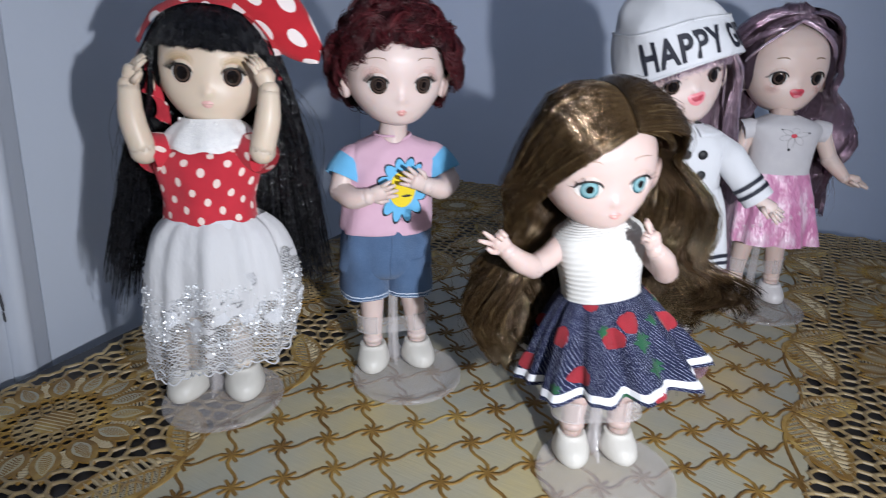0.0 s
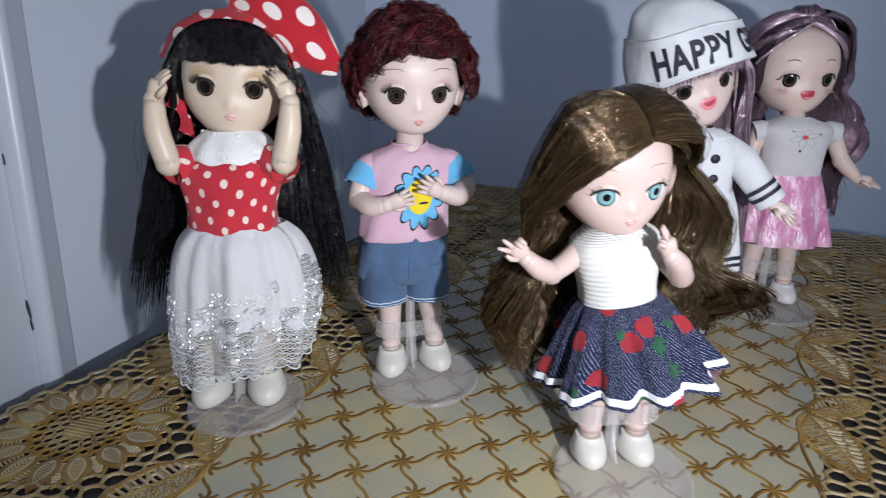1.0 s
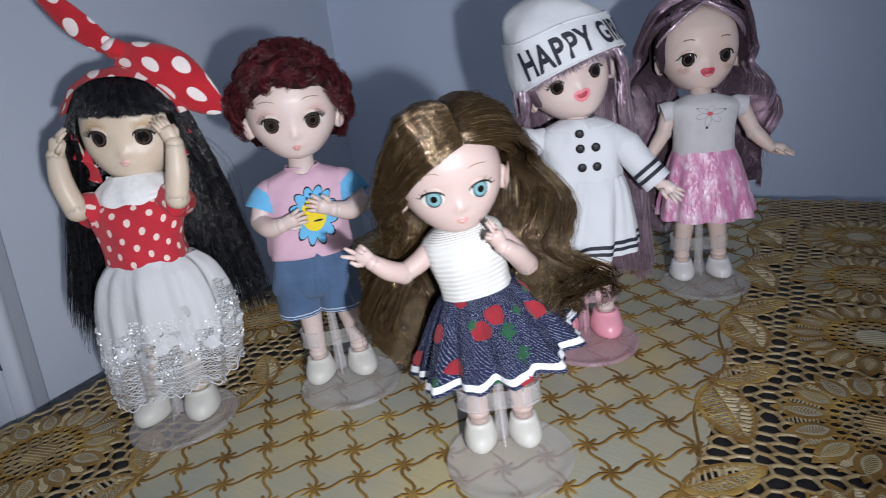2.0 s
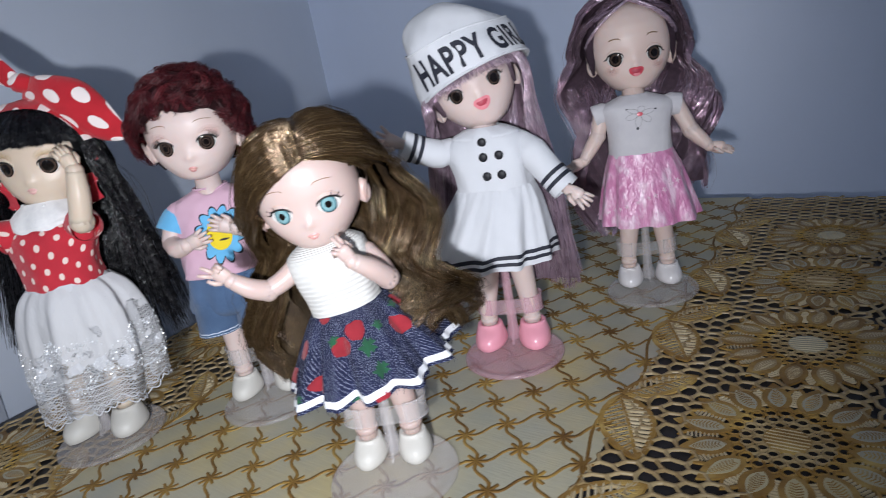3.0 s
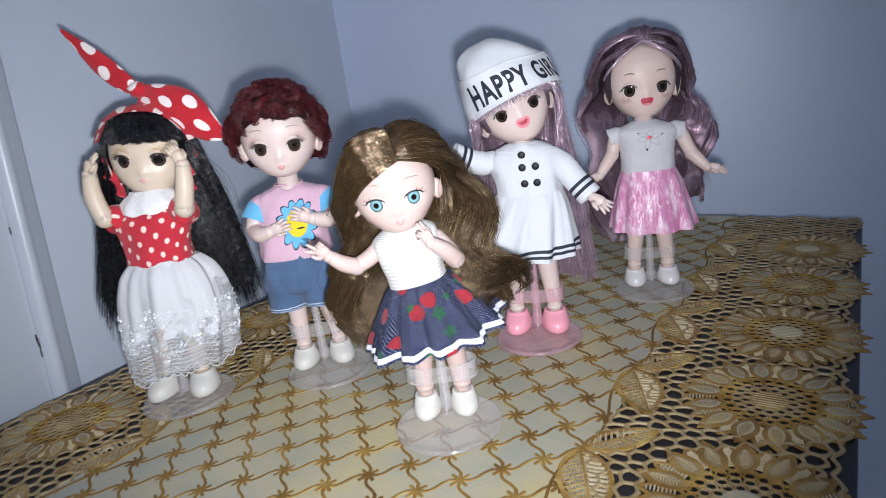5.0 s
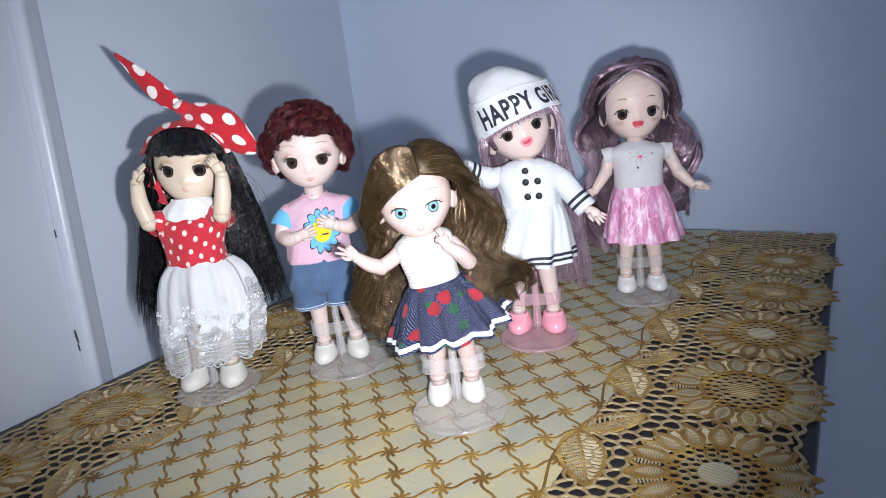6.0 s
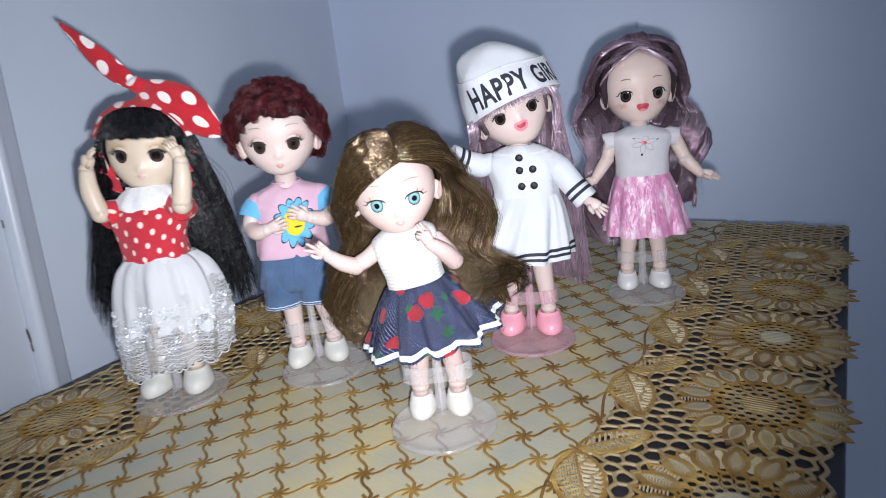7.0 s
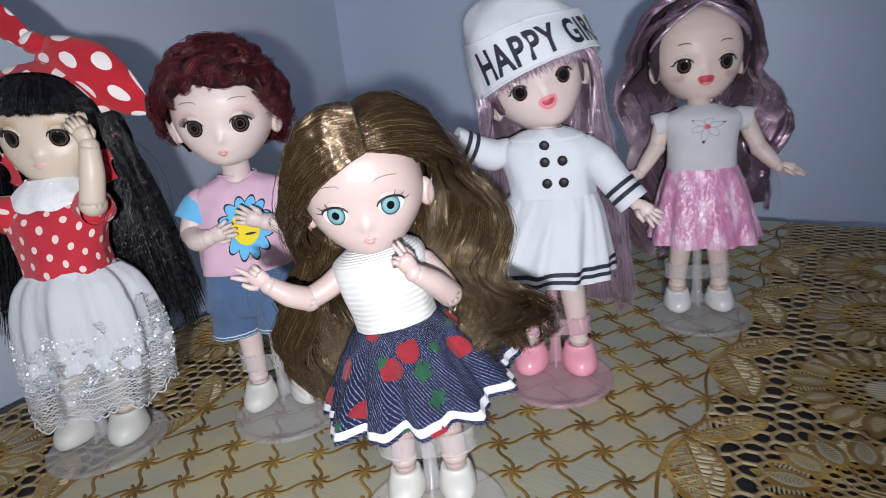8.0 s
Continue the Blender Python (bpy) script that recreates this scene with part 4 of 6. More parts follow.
def shoe(b, u, v, turn, mat, z=2.2, size=1.0, strap=False):
    """A rounded moulded shoe, toe forward."""
    b.to = Matrix.Translation((u, -v, z)) @ pose(0, 0, 0, 0, 0, turn) @ Matrix.Diagonal((size, size, size, 1))
    rows = [(0.0, 1.03, 0.98), (0.9, 1.12, 1.02), (2.8, 1.15, 1.04), (5.2, 1.11, 1.0), (7.4, 1.04, 0.89), (9.2, 0.97, 0.71), (10.6, 0.92, 0.55), (11.7, 0.90, 0.49), (12.3, 0.86, 0.47), (12.3, 0.72, 0.40), (11.9, 0.58, 0.32)]

    def fn(a, c):
        th = 2 * math.pi * a
        s = c * (len(rows) - 1)
        k = min(int(s), len(rows) - 2)
        z, w, f = [p + (q - p) * (s - k) for p, q in zip(rows[k], rows[k + 1])]
        x, y = math.sin(th), math.cos(th)
        return (7.3 * w * x * (1 + 0.06 * max(y, 0)), -(13.4 * f * y if y > 0 else 6.2 * (0.6 + 0.4 * w) * y), z * 0.9)
    b.grid(fn, 30, 16, mat, True)
    b.grid(lambda a, c: (7.6 * math.sin(2 * math.pi * a), -(13.3 if math.cos(2 * math.pi * a) > 0 else 6.6) * math.cos(2 * math.pi * a), 1.5 * c), 30, 1, mat, True)
    b.grid(lambda a, c: (7.6 * math.sin(2 * math.pi * a) * c, -(13.3 if math.cos(2 * math.pi * a) > 0 else 6.6) * math.cos(2 * math.pi * a) * c, 1.5), 30, 2, mat, True)
    if strap:
        b.tube([(-5.6, -3.4, 8.2), (-2.5, -6.2, 10.2), (0, -6.9, 10.6), (2.5, -6.2, 10.2), (5.6, -3.4, 8.2)], 0.9, mat, 8)
    b.to = Matrix.Identity(4)


def legs(b, feet, hips, mat, shoes, turns=(-6, 6), size=1.0, strap=False):
    for (u, v), (hu, hv, hz), turn in zip(feet, hips, turns):
        limb(b, [(u, -v, 10), (u * 0.97 + hu * 0.03, -v, 20), ((u + hu) / 2, -(v + hv) / 2, 36), (hu, -hv, hz)], [3.7, 4.4, 5.6, 6.4], mat)
        b.tube([(u, -v, 13.5), (u, -v, 16.2)], [4.6, 4.5], mat, 14)
        shoe(b, u, v, turn, shoes, 2.2, size, strap)


def place(b, name, label, at, turn):
    ob = b.object(name)
    ob.matrix_basis = pose(at[0], at[1], T + 0.0008, 0, 0, turn)
    return tagged(ob, label, "doll", "dolls on the table")


def stand(label, plastic, at, turn, post_at, clip, group="doll stands"):
    """A moulded stand: rimmed disc, ribbed post, and a clip that holds both ankles."""
    ob = thing("doll_stand", label, "doll stand", (at[0], at[1], T + 0.0008), turn, group)
    b = Build()
    prof = [(0.1, 2.0), (15, 1.9), (21.5, 1.7), (23.2, 2.1), (24.6, 1.9), (25.2, 1.0), (25.2, 0.1), (0.1, 0.1)]
    b.grid(lambda a, c: (lambda r, z: (r * math.sin(2 * math.pi * a), -r * math.cos(2 * math.pi * a), z))(*[float(np.interp(c * 7, range(8), [p[i] for p in prof])) for i in (0, 1)]), 56, 21, plastic, True)
    part("base", b, ob)
    (pu, pv), top = post_at
    b = Build()
    for ru, rv in ((2.1, 0.7), (0.7, 1.9)):
        b.grid(lambda a, c: (pu + ru * (1.25 - 0.4 * c) * math.copysign(1, math.sin(2 * math.pi * a + 0.78)), -pv - rv * (1.25 - 0.4 * c) * math.copysign(1, math.cos(2 * math.pi * a + 0.78)), 1.8 + (top - 1.8) * c), 4, 8, plastic, True)
    for s in (-1, 1):
        b.add([(pu, -pv - 0.5, 2), (pu + s * 6, -pv - 0.5, 2), (pu, -pv - 0.5, 15), (pu, -pv + 0.5, 2), (pu + s * 6, -pv + 0.5, 2), (pu, -pv + 0.5, 15)], [(0, 1, 2), (5, 4, 3), (1, 4, 5, 2), (0, 3, 4, 1)], plastic)
    b.add([(pu - 0.5, -pv, 2), (pu - 0.5, -pv - 8, 2), (pu - 0.5, -pv, 14), (pu + 0.5, -pv, 2), (pu + 0.5, -pv - 8, 2), (pu + 0.5, -pv, 14)], [(0, 1, 2), (5, 4, 3), (1, 4, 5, 2)], plastic)
    part("post", b, ob)
    b = Build()
    z0, z1, half, front, back = clip
    line = []
    for s in (-1, 1):
        arc = [(pu + s * (half * 0.5 + half * 0.5 * math.cos(math.radians(a))), pv + (front + back) / 2 + (front - back) / 2 * math.sin(math.radians(a))) for a in range(-90, 91, 15)]
        line.append(arc)
    for arc in line:
        def fn(a, c):
            s = a * (len(arc) - 1)
            k = min(int(s), len(arc) - 2)
            x = arc[k][0] + (arc[k + 1][0] - arc[k][0]) * (s - k)
            y = arc[k][1] + (arc[k + 1][1] - arc[k][1]) * (s - k)
            return (x, -y, z0 + (z1 - z0) * c)
        b.grid(fn, 24, 2, plastic)
        b.grid(lambda a, c: (fn(a, c)[0] * 0.985 + pu * 0.015, fn(a, c)[1], fn(a, c)[2]), 24, 2, plastic)
        b.tube([(x, -y, z1) for x, y in arc], 0.45, plastic, 6)
        b.tube([(x, -y, z0) for x, y in arc], 0.4, plastic, 6)
    b.grid(lambda a, c: (pu + half * 0.9 * (2 * a - 1) * 0.6, -(pv + front), z0 + (z1 - z0) * c), 6, 1, plastic)
    part("clip", b, ob)
    return ob


def black_haired_doll():
    rng = random.Random(21)
    b = Build()
    skin = SKIN_WARM
    legs(b, ((-12.6, 5.0), (10.4, 5.0)), ((-7, -2, 62), (7, -2, 62)), skin, SHOE_WHITE, (-8, 10), 1.02)
    b.tube([(3, -3, 55), (4, -4, 80), (4, -4, 98), (5, -2, 106), (7, 5, 122)], [10, 10, 10, 6.2, 5.6], skin, 16)
    # red top and white skirt
    top = Garment(b, [(111, 6, 1, 9, 8), (108, 6, 2, 17, 10.5), (103, 5.5, 3, 20.5, 12), (95, 5, 4, 18.5, 12.5), (88, 4.5, 4.5, 17.3, 12.6), (81, 4.5, 4.5, 17.8, 13), (78.5, 4.5, 4.5, 17.6, 12.8)], lambda p, t: 0.04 * math.sin(5 * p + 3 * t) * t + 0.02 * math.sin(8 * p - 6 * t), lambda p: 1.0 - 2.6 * math.exp(-(p / 0.7) ** 2))
    top.sheet(RED_DOT, 56, 22)
    for s, sh, el in ((-1, (-10, -3, 105), (-16, -11, 105)), (1, (20, -3, 105), (28, -11, 105))):
        path = smooth_path([sh, ((sh[0] + el[0]) / 2, (sh[1] + el[1]) / 2, (sh[2] + el[2]) / 2 + 1.5), el], 6)
        b.tube(path, [4.5, 7.0, 7.6, 7.5, 7.2, 6.9, 6.6], RED_DOT, 18, 1.0, False)
    skirt = Garment(b, [(82, 4.5, 4.5, 17, 12.6), (76, 4, 4, 20, 15.5), (66, 3, 4, 22.4, 17.4), (56, 2, 4, 23.2, 18.0), (44, 1, 4, 23.0, 17.8)], lambda p, t: t * (0.12 * math.sin(7 * p + 1 + 0.8 * math.sin(3 * p)) + 0.07 * math.sin(13 * p + 2 * t) + 0.02 * math.sin(23 * p)), lambda p: 3.0 * math.sin(4 * p + 1) + 2.0 * math.sin(9 * p))
    skirt.sheet(WHITE_CLOTH, 130, 18, inside=0.4)
    lace = Garment(b, [(81, 4.5, 4.5, 17.6, 13.2), (75, 4.2, 4, 22.6, 17.0), (65, 4.0, 4, 26.0, 19.6), (54, 3.6, 4, 27.6, 20.8), (43, 3.0, 4, 28.2, 21.4), (32, 1.8, 4, 27.6, 21.4), (19.5, 0.4, 3.6, 26.6, 21.2)], lambda p, t: (0.4 + 0.6 * t) * (0.28 * math.exp(-((p - 1.75) / 0.5) ** 2) * (1 - 0.4 * t) + 0.09 * math.sin(7 * p + 1) + 0.055 * math.sin(12 * p + 2 * t) + 0.03 * math.sin(22 * p)), lambda p: 2.6 * math.sin(3 * p + 0.6) + 1.6 * math.sin(7 * p + 2) + 5.0 * math.exp(-((p - 1.5) / 0.6) ** 2))
    lace.sheet(LACE, 130, 26, inside=0)
    scal = []
    for k in range(353):
        p = -math.pi + 2 * math.pi * k / 352
        q = lace.at(p, 1.0, 0.1)
        scal.append(q + Vector((0, 0, -1.6 * abs(math.sin(22 * p)))))
    b.tube(scal, 0.36, WHITE_CLOTH, 5)
    b.tube([lace.at(-math.pi + 2 * math.pi * k / 220, 0.955 + 0.012 * math.sin(66 * math.pi * k / 220), 0.1) for k in range(221)], 0.26, WHITE_CLOTH, 4)
    b.tube([lace.at(-math.pi + 2 * math.pi * k / 140, 0.82, 0.2) for k in range(141)], 0.28, WHITE_CLOTH, 4)
    for _ in range(3600):
        p = rng.uniform(-2.2, 2.2)
        row = rng.choice((0.50, 0.56, 0.72, 0.78, 0.64))
        t = row + 0.035 * math.sin(4 * p + 9 * row) + 0.03 * math.sin(9 * p) + rng.gauss(0, 0.018)
        if rng.random() > 0.15 + 0.85 * abs(math.sin(2.6 * p + 9 * row)):
            continue
        q, r = lace.at(p, t, 0.25), rng.uniform(0.2, 0.56)
        ax = Vector((rng.gauss(0, 1), rng.gauss(0, 1) - 1.5, rng.gauss(0, 1))).normalized()
        e1 = ax.orthogonal().normalized() * r
        e2 = ax.cross(e1).normalized() * r
        b.add([q + e1, q + e2, q - e1, q - e2], [(0, 1, 2, 3)], GLITTER)
    # white flowers sewn on the net between the two glitter borders
    bloom = lambda th: 0.78 + 0.22 * abs(math.cos(2.5 * th))
    for k in range(13):
        lace.disc(-2.3 + 0.36 * k, 0.665 + 0.03 * math.sin(2.3 * k), 3.5 + 0.7 * math.sin(1.7 * k), 3.3 + 0.6 * math.cos(2.1 * k), WHITE_CLOTH, 0.18, bloom, 25, 3, 0.9 * k)
    # fleece collar
    def collar(a, c):
        p, q = 2 * math.pi * a, math.sin(math.pi * min(c, 0.75) / 1.5)
        rad = 7.8 + 7.6 * q + 0.5 * math.sin(9 * p) * q
        return (6 + rad * math.sin(p) * 1.1, -1.5 - rad * math.cos(p) * 0.9, 119.0 - 8.4 * c * (1.25 if c < 0.75 else 1.1) - 2.2 * math.cos(p) * q + 0.6 * math.sin(9 * p + 1) * c)
    b.grid(collar, 72, 10, FLEECE, True)
    for _ in range(260):
        p, q = rng.uniform(0, 2 * math.pi), rng.random()
        ring_r = 8.4 + 5.6 * q
        b.ball((6 + ring_r * math.sin(p) * 1.12 + rng.gauss(0, 0.4), -1.5 - ring_r * math.cos(p) * 0.9, 117.0 - 6.6 * q - 2.2 * math.cos(p) * q + rng.gauss(0, 0.5)), [rng.uniform(0.7, 1.3) for _ in range(3)], FLEECE, 6, 4)
    # arms: elbows forward, palms laid to the head
    for el, wr, tip, inward in (((-15, -13, 108), (-18, -10, 131), (-10.5, -10, 148), (0.9, 0.6, 0)), ((27.5, -13, 108), (31.5, -11, 130), (25.5, -11, 148), (-0.9, 0.6, 0))):
        limb(b, [el, ((el[0] + wr[0]) / 2 - 1.2 * inward[0], -12.5, 120), wr], [4.7, 4.6, 3.6], skin)
        b.ball((el[0], el[1] + 1, el[2]), 5.0, skin)
        hand(b, wr, tip, inward, skin, 0.35, size=1.12, curl=0.5)
    head = Head(b, 7.6, -8, 137.0, 1.0, 7, 0, -5, 1.04, -2.4, -8.2, -12.4)
    head.skull(skin)
    head.eyes(8.9, -1.9, 3.3, ((1.0, EYE_BLACK), (0.86, EYE_BROWN), (0.66, EYE_BLACK)), 10, 1.12)
    head.tint(9.6, 2.4, 5.2, TINT_GOLD, 0.6)
    head.brows(9.8, 5.8, BROW, 3.6, 1.0, 0.16)
    head.pout(-12.0, LIP_PALE, 2.2)
    cap(b, head, BLACK_HAIR, lambda p: 62 if abs(p) < 58 else 112)

    def bangs(s, out, r):
        return lock(head, way(s * 0.6, 8), way(s, 73.5 + 0.8 * math.sin(s * 0.35) + (r.gauss(0, 0.9) if r else -1)), 2.4, 2.6 + 0.6 * out, None, 11)
    fall(b, BLACK_HAIR, bangs, -66, 66, 800, rng, 0.17, 24, 0.25)

    def back(s, out, r):
        x = (s - 180) / 112.0
        f = 1 - abs(x)
        end = Vector((0 + 44 * -x + (r.gauss(0, 2.5) if r else 0), 10 + 12 * f, 48 + (5.5 * math.sin(s * 7.3) + 4 * math.sin(s * 2.9) if out >= 0 else 11) + 8 * f))
        mid = Vector((4 + 36 * -x, 11 + 9 * f, 98))
        return lock(head, way(s, 10), way(s, 98), 2.4, 3.2 + 1.4 * out, [mid, end], 7, 10, 0.5, 1.0, (s * 0.013) % 1)
    fall(b, BLACK_HAIR, back, 68, 292, 2900, rng, 0.15, 40, 2.8, 0, 0.3, 90, 1.4)

    def stray(s, out, r):
        g = 1 if s < 180 else -1
        j = r.gauss(0, 1) if r else 0
        return lock(head, way(s, 20), way(s, 92), 2.6, 4.0 + 2 * out, [Vector((6 + g * (33 + 4 * j), 8, 118 + 4 * j)), Vector((6 + g * (36 + 5 * j), 10, 92)), Vector((6 + g * (33 + 6 * j), 12, 70 + 8 * j))], 7, 12, 2.2, 1.6, (s * 0.05) % 1)
    for lo, hi in ((82, 100), (258, 280)):
        for _ in range(26):
            pts = stray(rng.uniform(lo, hi), rng.uniform(0, 1.5), rng)
            strand(b, pts, 0.06, BLACK_HAIR)
    # polka-dot head scarf: band over the head, ruffled sides, knot, loop and tail
    b.grid(lambda a, c: head.scalp(Vector((math.cos(math.pi * (0.84 * a + 0.08)) * 1.0, -0.15 + 0.66 * (c - 0.5) * (0.85 + 0.15 * math.sin(math.pi * a)) - 0.06 * math.sin(math.pi * a), math.sin(math.pi * (0.84 * a + 0.08)))), 3.4 + 2.6 * abs(math.cos(math.pi * a)) ** 1.5 + 0.9 * math.sin(math.pi * c) + 0.5 * math.sin(40 * a) * c), 44, 8, RED_BIG_DOT, False, lambda a, c: (a * 84, c * 11))
    for s in (-1, 1):
        b.grid(lambda a, c: head.m @ Vector((s * (16.5 + 4.0 * min(1, 3 * a) + (6.5 * c + 1.8 * math.sin(22 * a) * c) * min(1, 4 * a + 0.1)) * (1 - 0.3 * a * a), -3 - 2.5 * math.cos(2.2 * a) * c + 1.6 * math.cos(22 * a) * c, 13 - 36 * a + 1.5 * math.sin(25 * a + 2 * c))), 60, 6, RED_DOT, False, lambda a, c: (a * 40, c * 8))
    b.ball((11, 6, 170), (5.2, 5.0, 4.2), RED_BIG_DOT, 16, 10, lambda p: [p[0] * (1 + 0.1 * math.sin(6 * p[2])), p[1], p[2]])

    def loop(a, c):
        # a soft leaf-shaped loop from the knot to its drooping corner
        ln, w = c, math.sin(math.pi * min(c * 0.88 + 0.08, 1)) ** 0.6
        y = 6 - 7 * math.sin(math.pi * c) * math.cos(2 * math.pi * a)
        mid_x, mid_z = 10 + 39 * ln, 166.5 + 1.0 * math.sin(math.pi * ln) - 25 * ln ** 1.5
        return (mid_x + 4.0 * w * math.sin(2 * math.pi * a), y, mid_z + 12.5 * w * math.sin(2 * math.pi * a) * (0.6 + 0.4 * ln) + 0.7 * math.sin(9 * c + 6 * a))
    b.grid(loop, 24, 18, RED_BIG_DOT, True, lambda a, c: (11 + 40 * c, 13 * math.sin(2 * math.pi * a)))

    def tail(a, c):
        w = (0.45 + 1.0 * math.sin(math.pi * min(0.95 * c + 0.05, 1)) ** 0.8) * (1 - 0.6 * c ** 4) * 4.0
        x, z = 10 - 33 * c + 3 * math.sin(2.5 * c), 170 + 34 * c - 4 * math.sin(math.pi * c)
        return (x - w * math.sin(2 * math.pi * a) * 0.6, 6 - 2.0 * math.cos(2 * math.pi * a) * math.sin(math.pi * c) + 1.5 * c, z - w * math.sin(2 * math.pi * a) * 0.85)
    b.grid(tail, 18, 16, RED_BIG_DOT, True, lambda a, c: (30 - 42 * c, 6 * math.sin(2 * math.pi * a) + 4))
    return b


def boy_doll():
    rng = random.Random(22)
    b = Build()
    skin = SKIN
    legs(b, ((-14, 0), (7, 0)), ((-14, -1, 52), (2, -1, 52)), skin, SHOE_WHITE, (-12, 10), 0.92)
    b.tube([(-5, 0, 60), (-5, 0, 80), (-4.5, 0, 98), (-4, -1, 106), (-3.5, -2, 122)], [10, 10, 10, 6.2, 5.4], skin, 16)
    shirt = Garment(b, [(110.5, -4, 0, 7.2, 6.6), (109, -4, 0, 10, 8), (105.5, -4, 0, 17.5, 10), (99, -5, 0.5, 19.6, 12.2), (90, -6, 1, 19.2, 13.2), (80, -6.5, 1, 19.6, 13.8), (71, -7, 1, 20.2, 14.0), (69.5, -7, 1, 19.6, 13.4)], lambda p, t: 0.03 * math.sin(5 * p + 6 * t) * t + 0.02 * math.sin(9 * p + 11 * t), None, lambda p: 4.5 * math.exp(-(p / 0.55) ** 2))
    shirt.sheet(PINK_SHIRT, 60, 26)
    b.tube([shirt.at(2 * math.pi * k / 40, 0.015, 0.3) for k in range(41)], 0.55, PINK_SHIRT, 6)
    for s, pts in ((-1, [(-16, 0, 102), (-21.5, -1, 98.5), (-25, -3, 92.5)]), (1, [(8, 0, 102), (14, -1, 99), (17.5, -3.5, 93)])):
        path = smooth_path(pts, 6)
        b.tube(path[:4], [4.0, 6.4, 7.0, 7.2], PINK_SHIRT, 18, 1.0, False)
        b.tube(path[2:], [6.6, 7.5, 7.9, 8.3, 8.5], BLUE_CLOTH, 18, 1.0, False)
        b.tube(path[3:], [6.8, 7.2, 7.6, 8.1], BLUE_CLOTH, 18, 1.0, False)
    # the printed daisy
    petal = lambda n, d: (lambda th: 1 + d * abs(math.sin(n * th / 2)) - d * 0.5)
    for phi, t, r in ((0.20, 0.57, 9.4),):
        shirt.disc(phi, t, r * 1.03, r, NAVY_LINE, 0.25, petal(12, 0.30), 72, 5)
        shirt.disc(phi, t, r * 0.95, r * 0.93, BLUE_CLOTH, 0.45, petal(12, 0.30), 72, 5)
        shirt.disc(phi, t, r * 0.60, r * 0.58, YELLOW, 0.65, None, 30, 4)
        shirt.disc(phi + 0.08, t + 0.045, 2.2, 0.35, NAVY_LINE, 0.85, None, 12, 2)
    # denim shorts: yoke and two legs
    yoke = Garment(b, [(73, -7, 1, 18.4, 12.8), (66, -7.2, 1, 19.4, 13.6), (58, -7.4, 1, 20.4, 14.2), (52, -7.5, 1, 20.6, 14.2), (49, -7.5, 1, 17, 12)], lambda p, t: 0.035 * math.sin(6 * p + 4 * t) + 0.02 * math.sin(11 * p - 5 * t))
    yoke.sheet(DENIM, 48, 12)
    for hu, x in ((-1, -16.6), (1, 1.8)):
        leg = Garment(b, [(58, x, 1, 9.5, 12.8), (52, x + 0.2 * hu, 1, 10.4, 13.6), (46, x + 0.5 * hu, 1, 11.0, 14.2), (40.5, x + 0.8 * hu, 1, 11.2, 14.4)], lambda p, t: 0.025 * math.sin(4 * p + 5 * t + hu))
        leg.sheet(DENIM, 36, 10, inside=0.8)
        leg.band(0.84, 0.87, STITCH, 0.25, nu=48, wob=lambda p: 0.008 * math.sin(18 * p))
        leg.band(0.93, 0.95, STITCH, 0.25, nu=48, wob=lambda p: 0.008 * math.sin(15 * p + 1))
    b.tube([yoke.at(0.0 + 0.02 * math.sin(k), 0.1 + 0.1 * k, 0.1) for k in range(8)], 0.22, DENIM, 5)
    # arms crossed before the chest
    limb(b, [(-24, -3, 97), (-26.5, -5, 89)], [5.0, 4.8], skin)
    limb(b, [(-26.5, -5, 88), (-22.5, -13, 86.5), (-17, -17, 88)], [4.9, 4.6, 3.4], skin)
    hand(b, (-17, -17, 88), (-5, -20, 92), (0, 1, 0.2), skin, 1.0, size=1.12, curl=0.1)
    limb(b, [(17, -4, 97), (18.5, -8, 90)], [5.0, 4.8], skin)
    limb(b, [(19, -8, 91), (14, -15, 89.5), (7, -19, 92)], [4.9, 4.6, 3.4], skin)
    hand(b, (7, -19.5, 92), (-6, -22, 98.5), (0, 1, 0.2), skin, 1.2, size=1.12, curl=0.1)
    head = Head(b, -3.5, 4, 137, 0.98, 0, 3, 0, 1.03)
    head.skull(skin)
    head.eyes(9.0, -4.2, 3.3, ((1.0, EYE_BLACK), (0.86, EYE_BROWN), (0.66, EYE_BLACK), (0.5, EYE_BROWN), (0.38, EYE_BLACK)), 9, 1.14)
    head.tint(11.0, -0.6, 4.6, TINT_PINK, 0.7)
    head.brows(9.6, 4.6, BROW, 3.7, 1.0, 0.17)
    head.pout(-14.6, BLUSH, 2.0)
    edge = lambda p: 65 + 12 * (p / 48) ** 2 + 3 * math.sin(p * 0.13) if abs(p) < 48 else (77 + 24 * (abs(p) - 48) / 18 if abs(p) < 66 else (104 if abs(p) < 105 else 128))
    cap(b, head, MAROON_HAIR, edge, 5.2)
    for _ in range(460):
        # one curl of many strands
        phi, a = rng.uniform(-180, 180), math.degrees(math.acos(1 - rng.random() * 1.6))
        if a > edge(phi) - (5 if abs(phi) < 50 else 0):
            continue
        d = way(phi, a)
        side = d.cross(Vector((0, 0.35, 1))) * rng.choice((-1, 1)) + Vector((rng.gauss(0, 0.35), rng.gauss(0, 0.35), rng.gauss(0, 0.4)))
        side = (side - d * side.dot(d)).normalized()
        up = d.cross(side)
        ph, turns, r0 = rng.uniform(0, 6.3), rng.uniform(0.6, 1.2), rng.uniform(0.05, 0.12)
        e, ln = rng.uniform(5.0, 7.6), rng.uniform(0.3, 0.6)
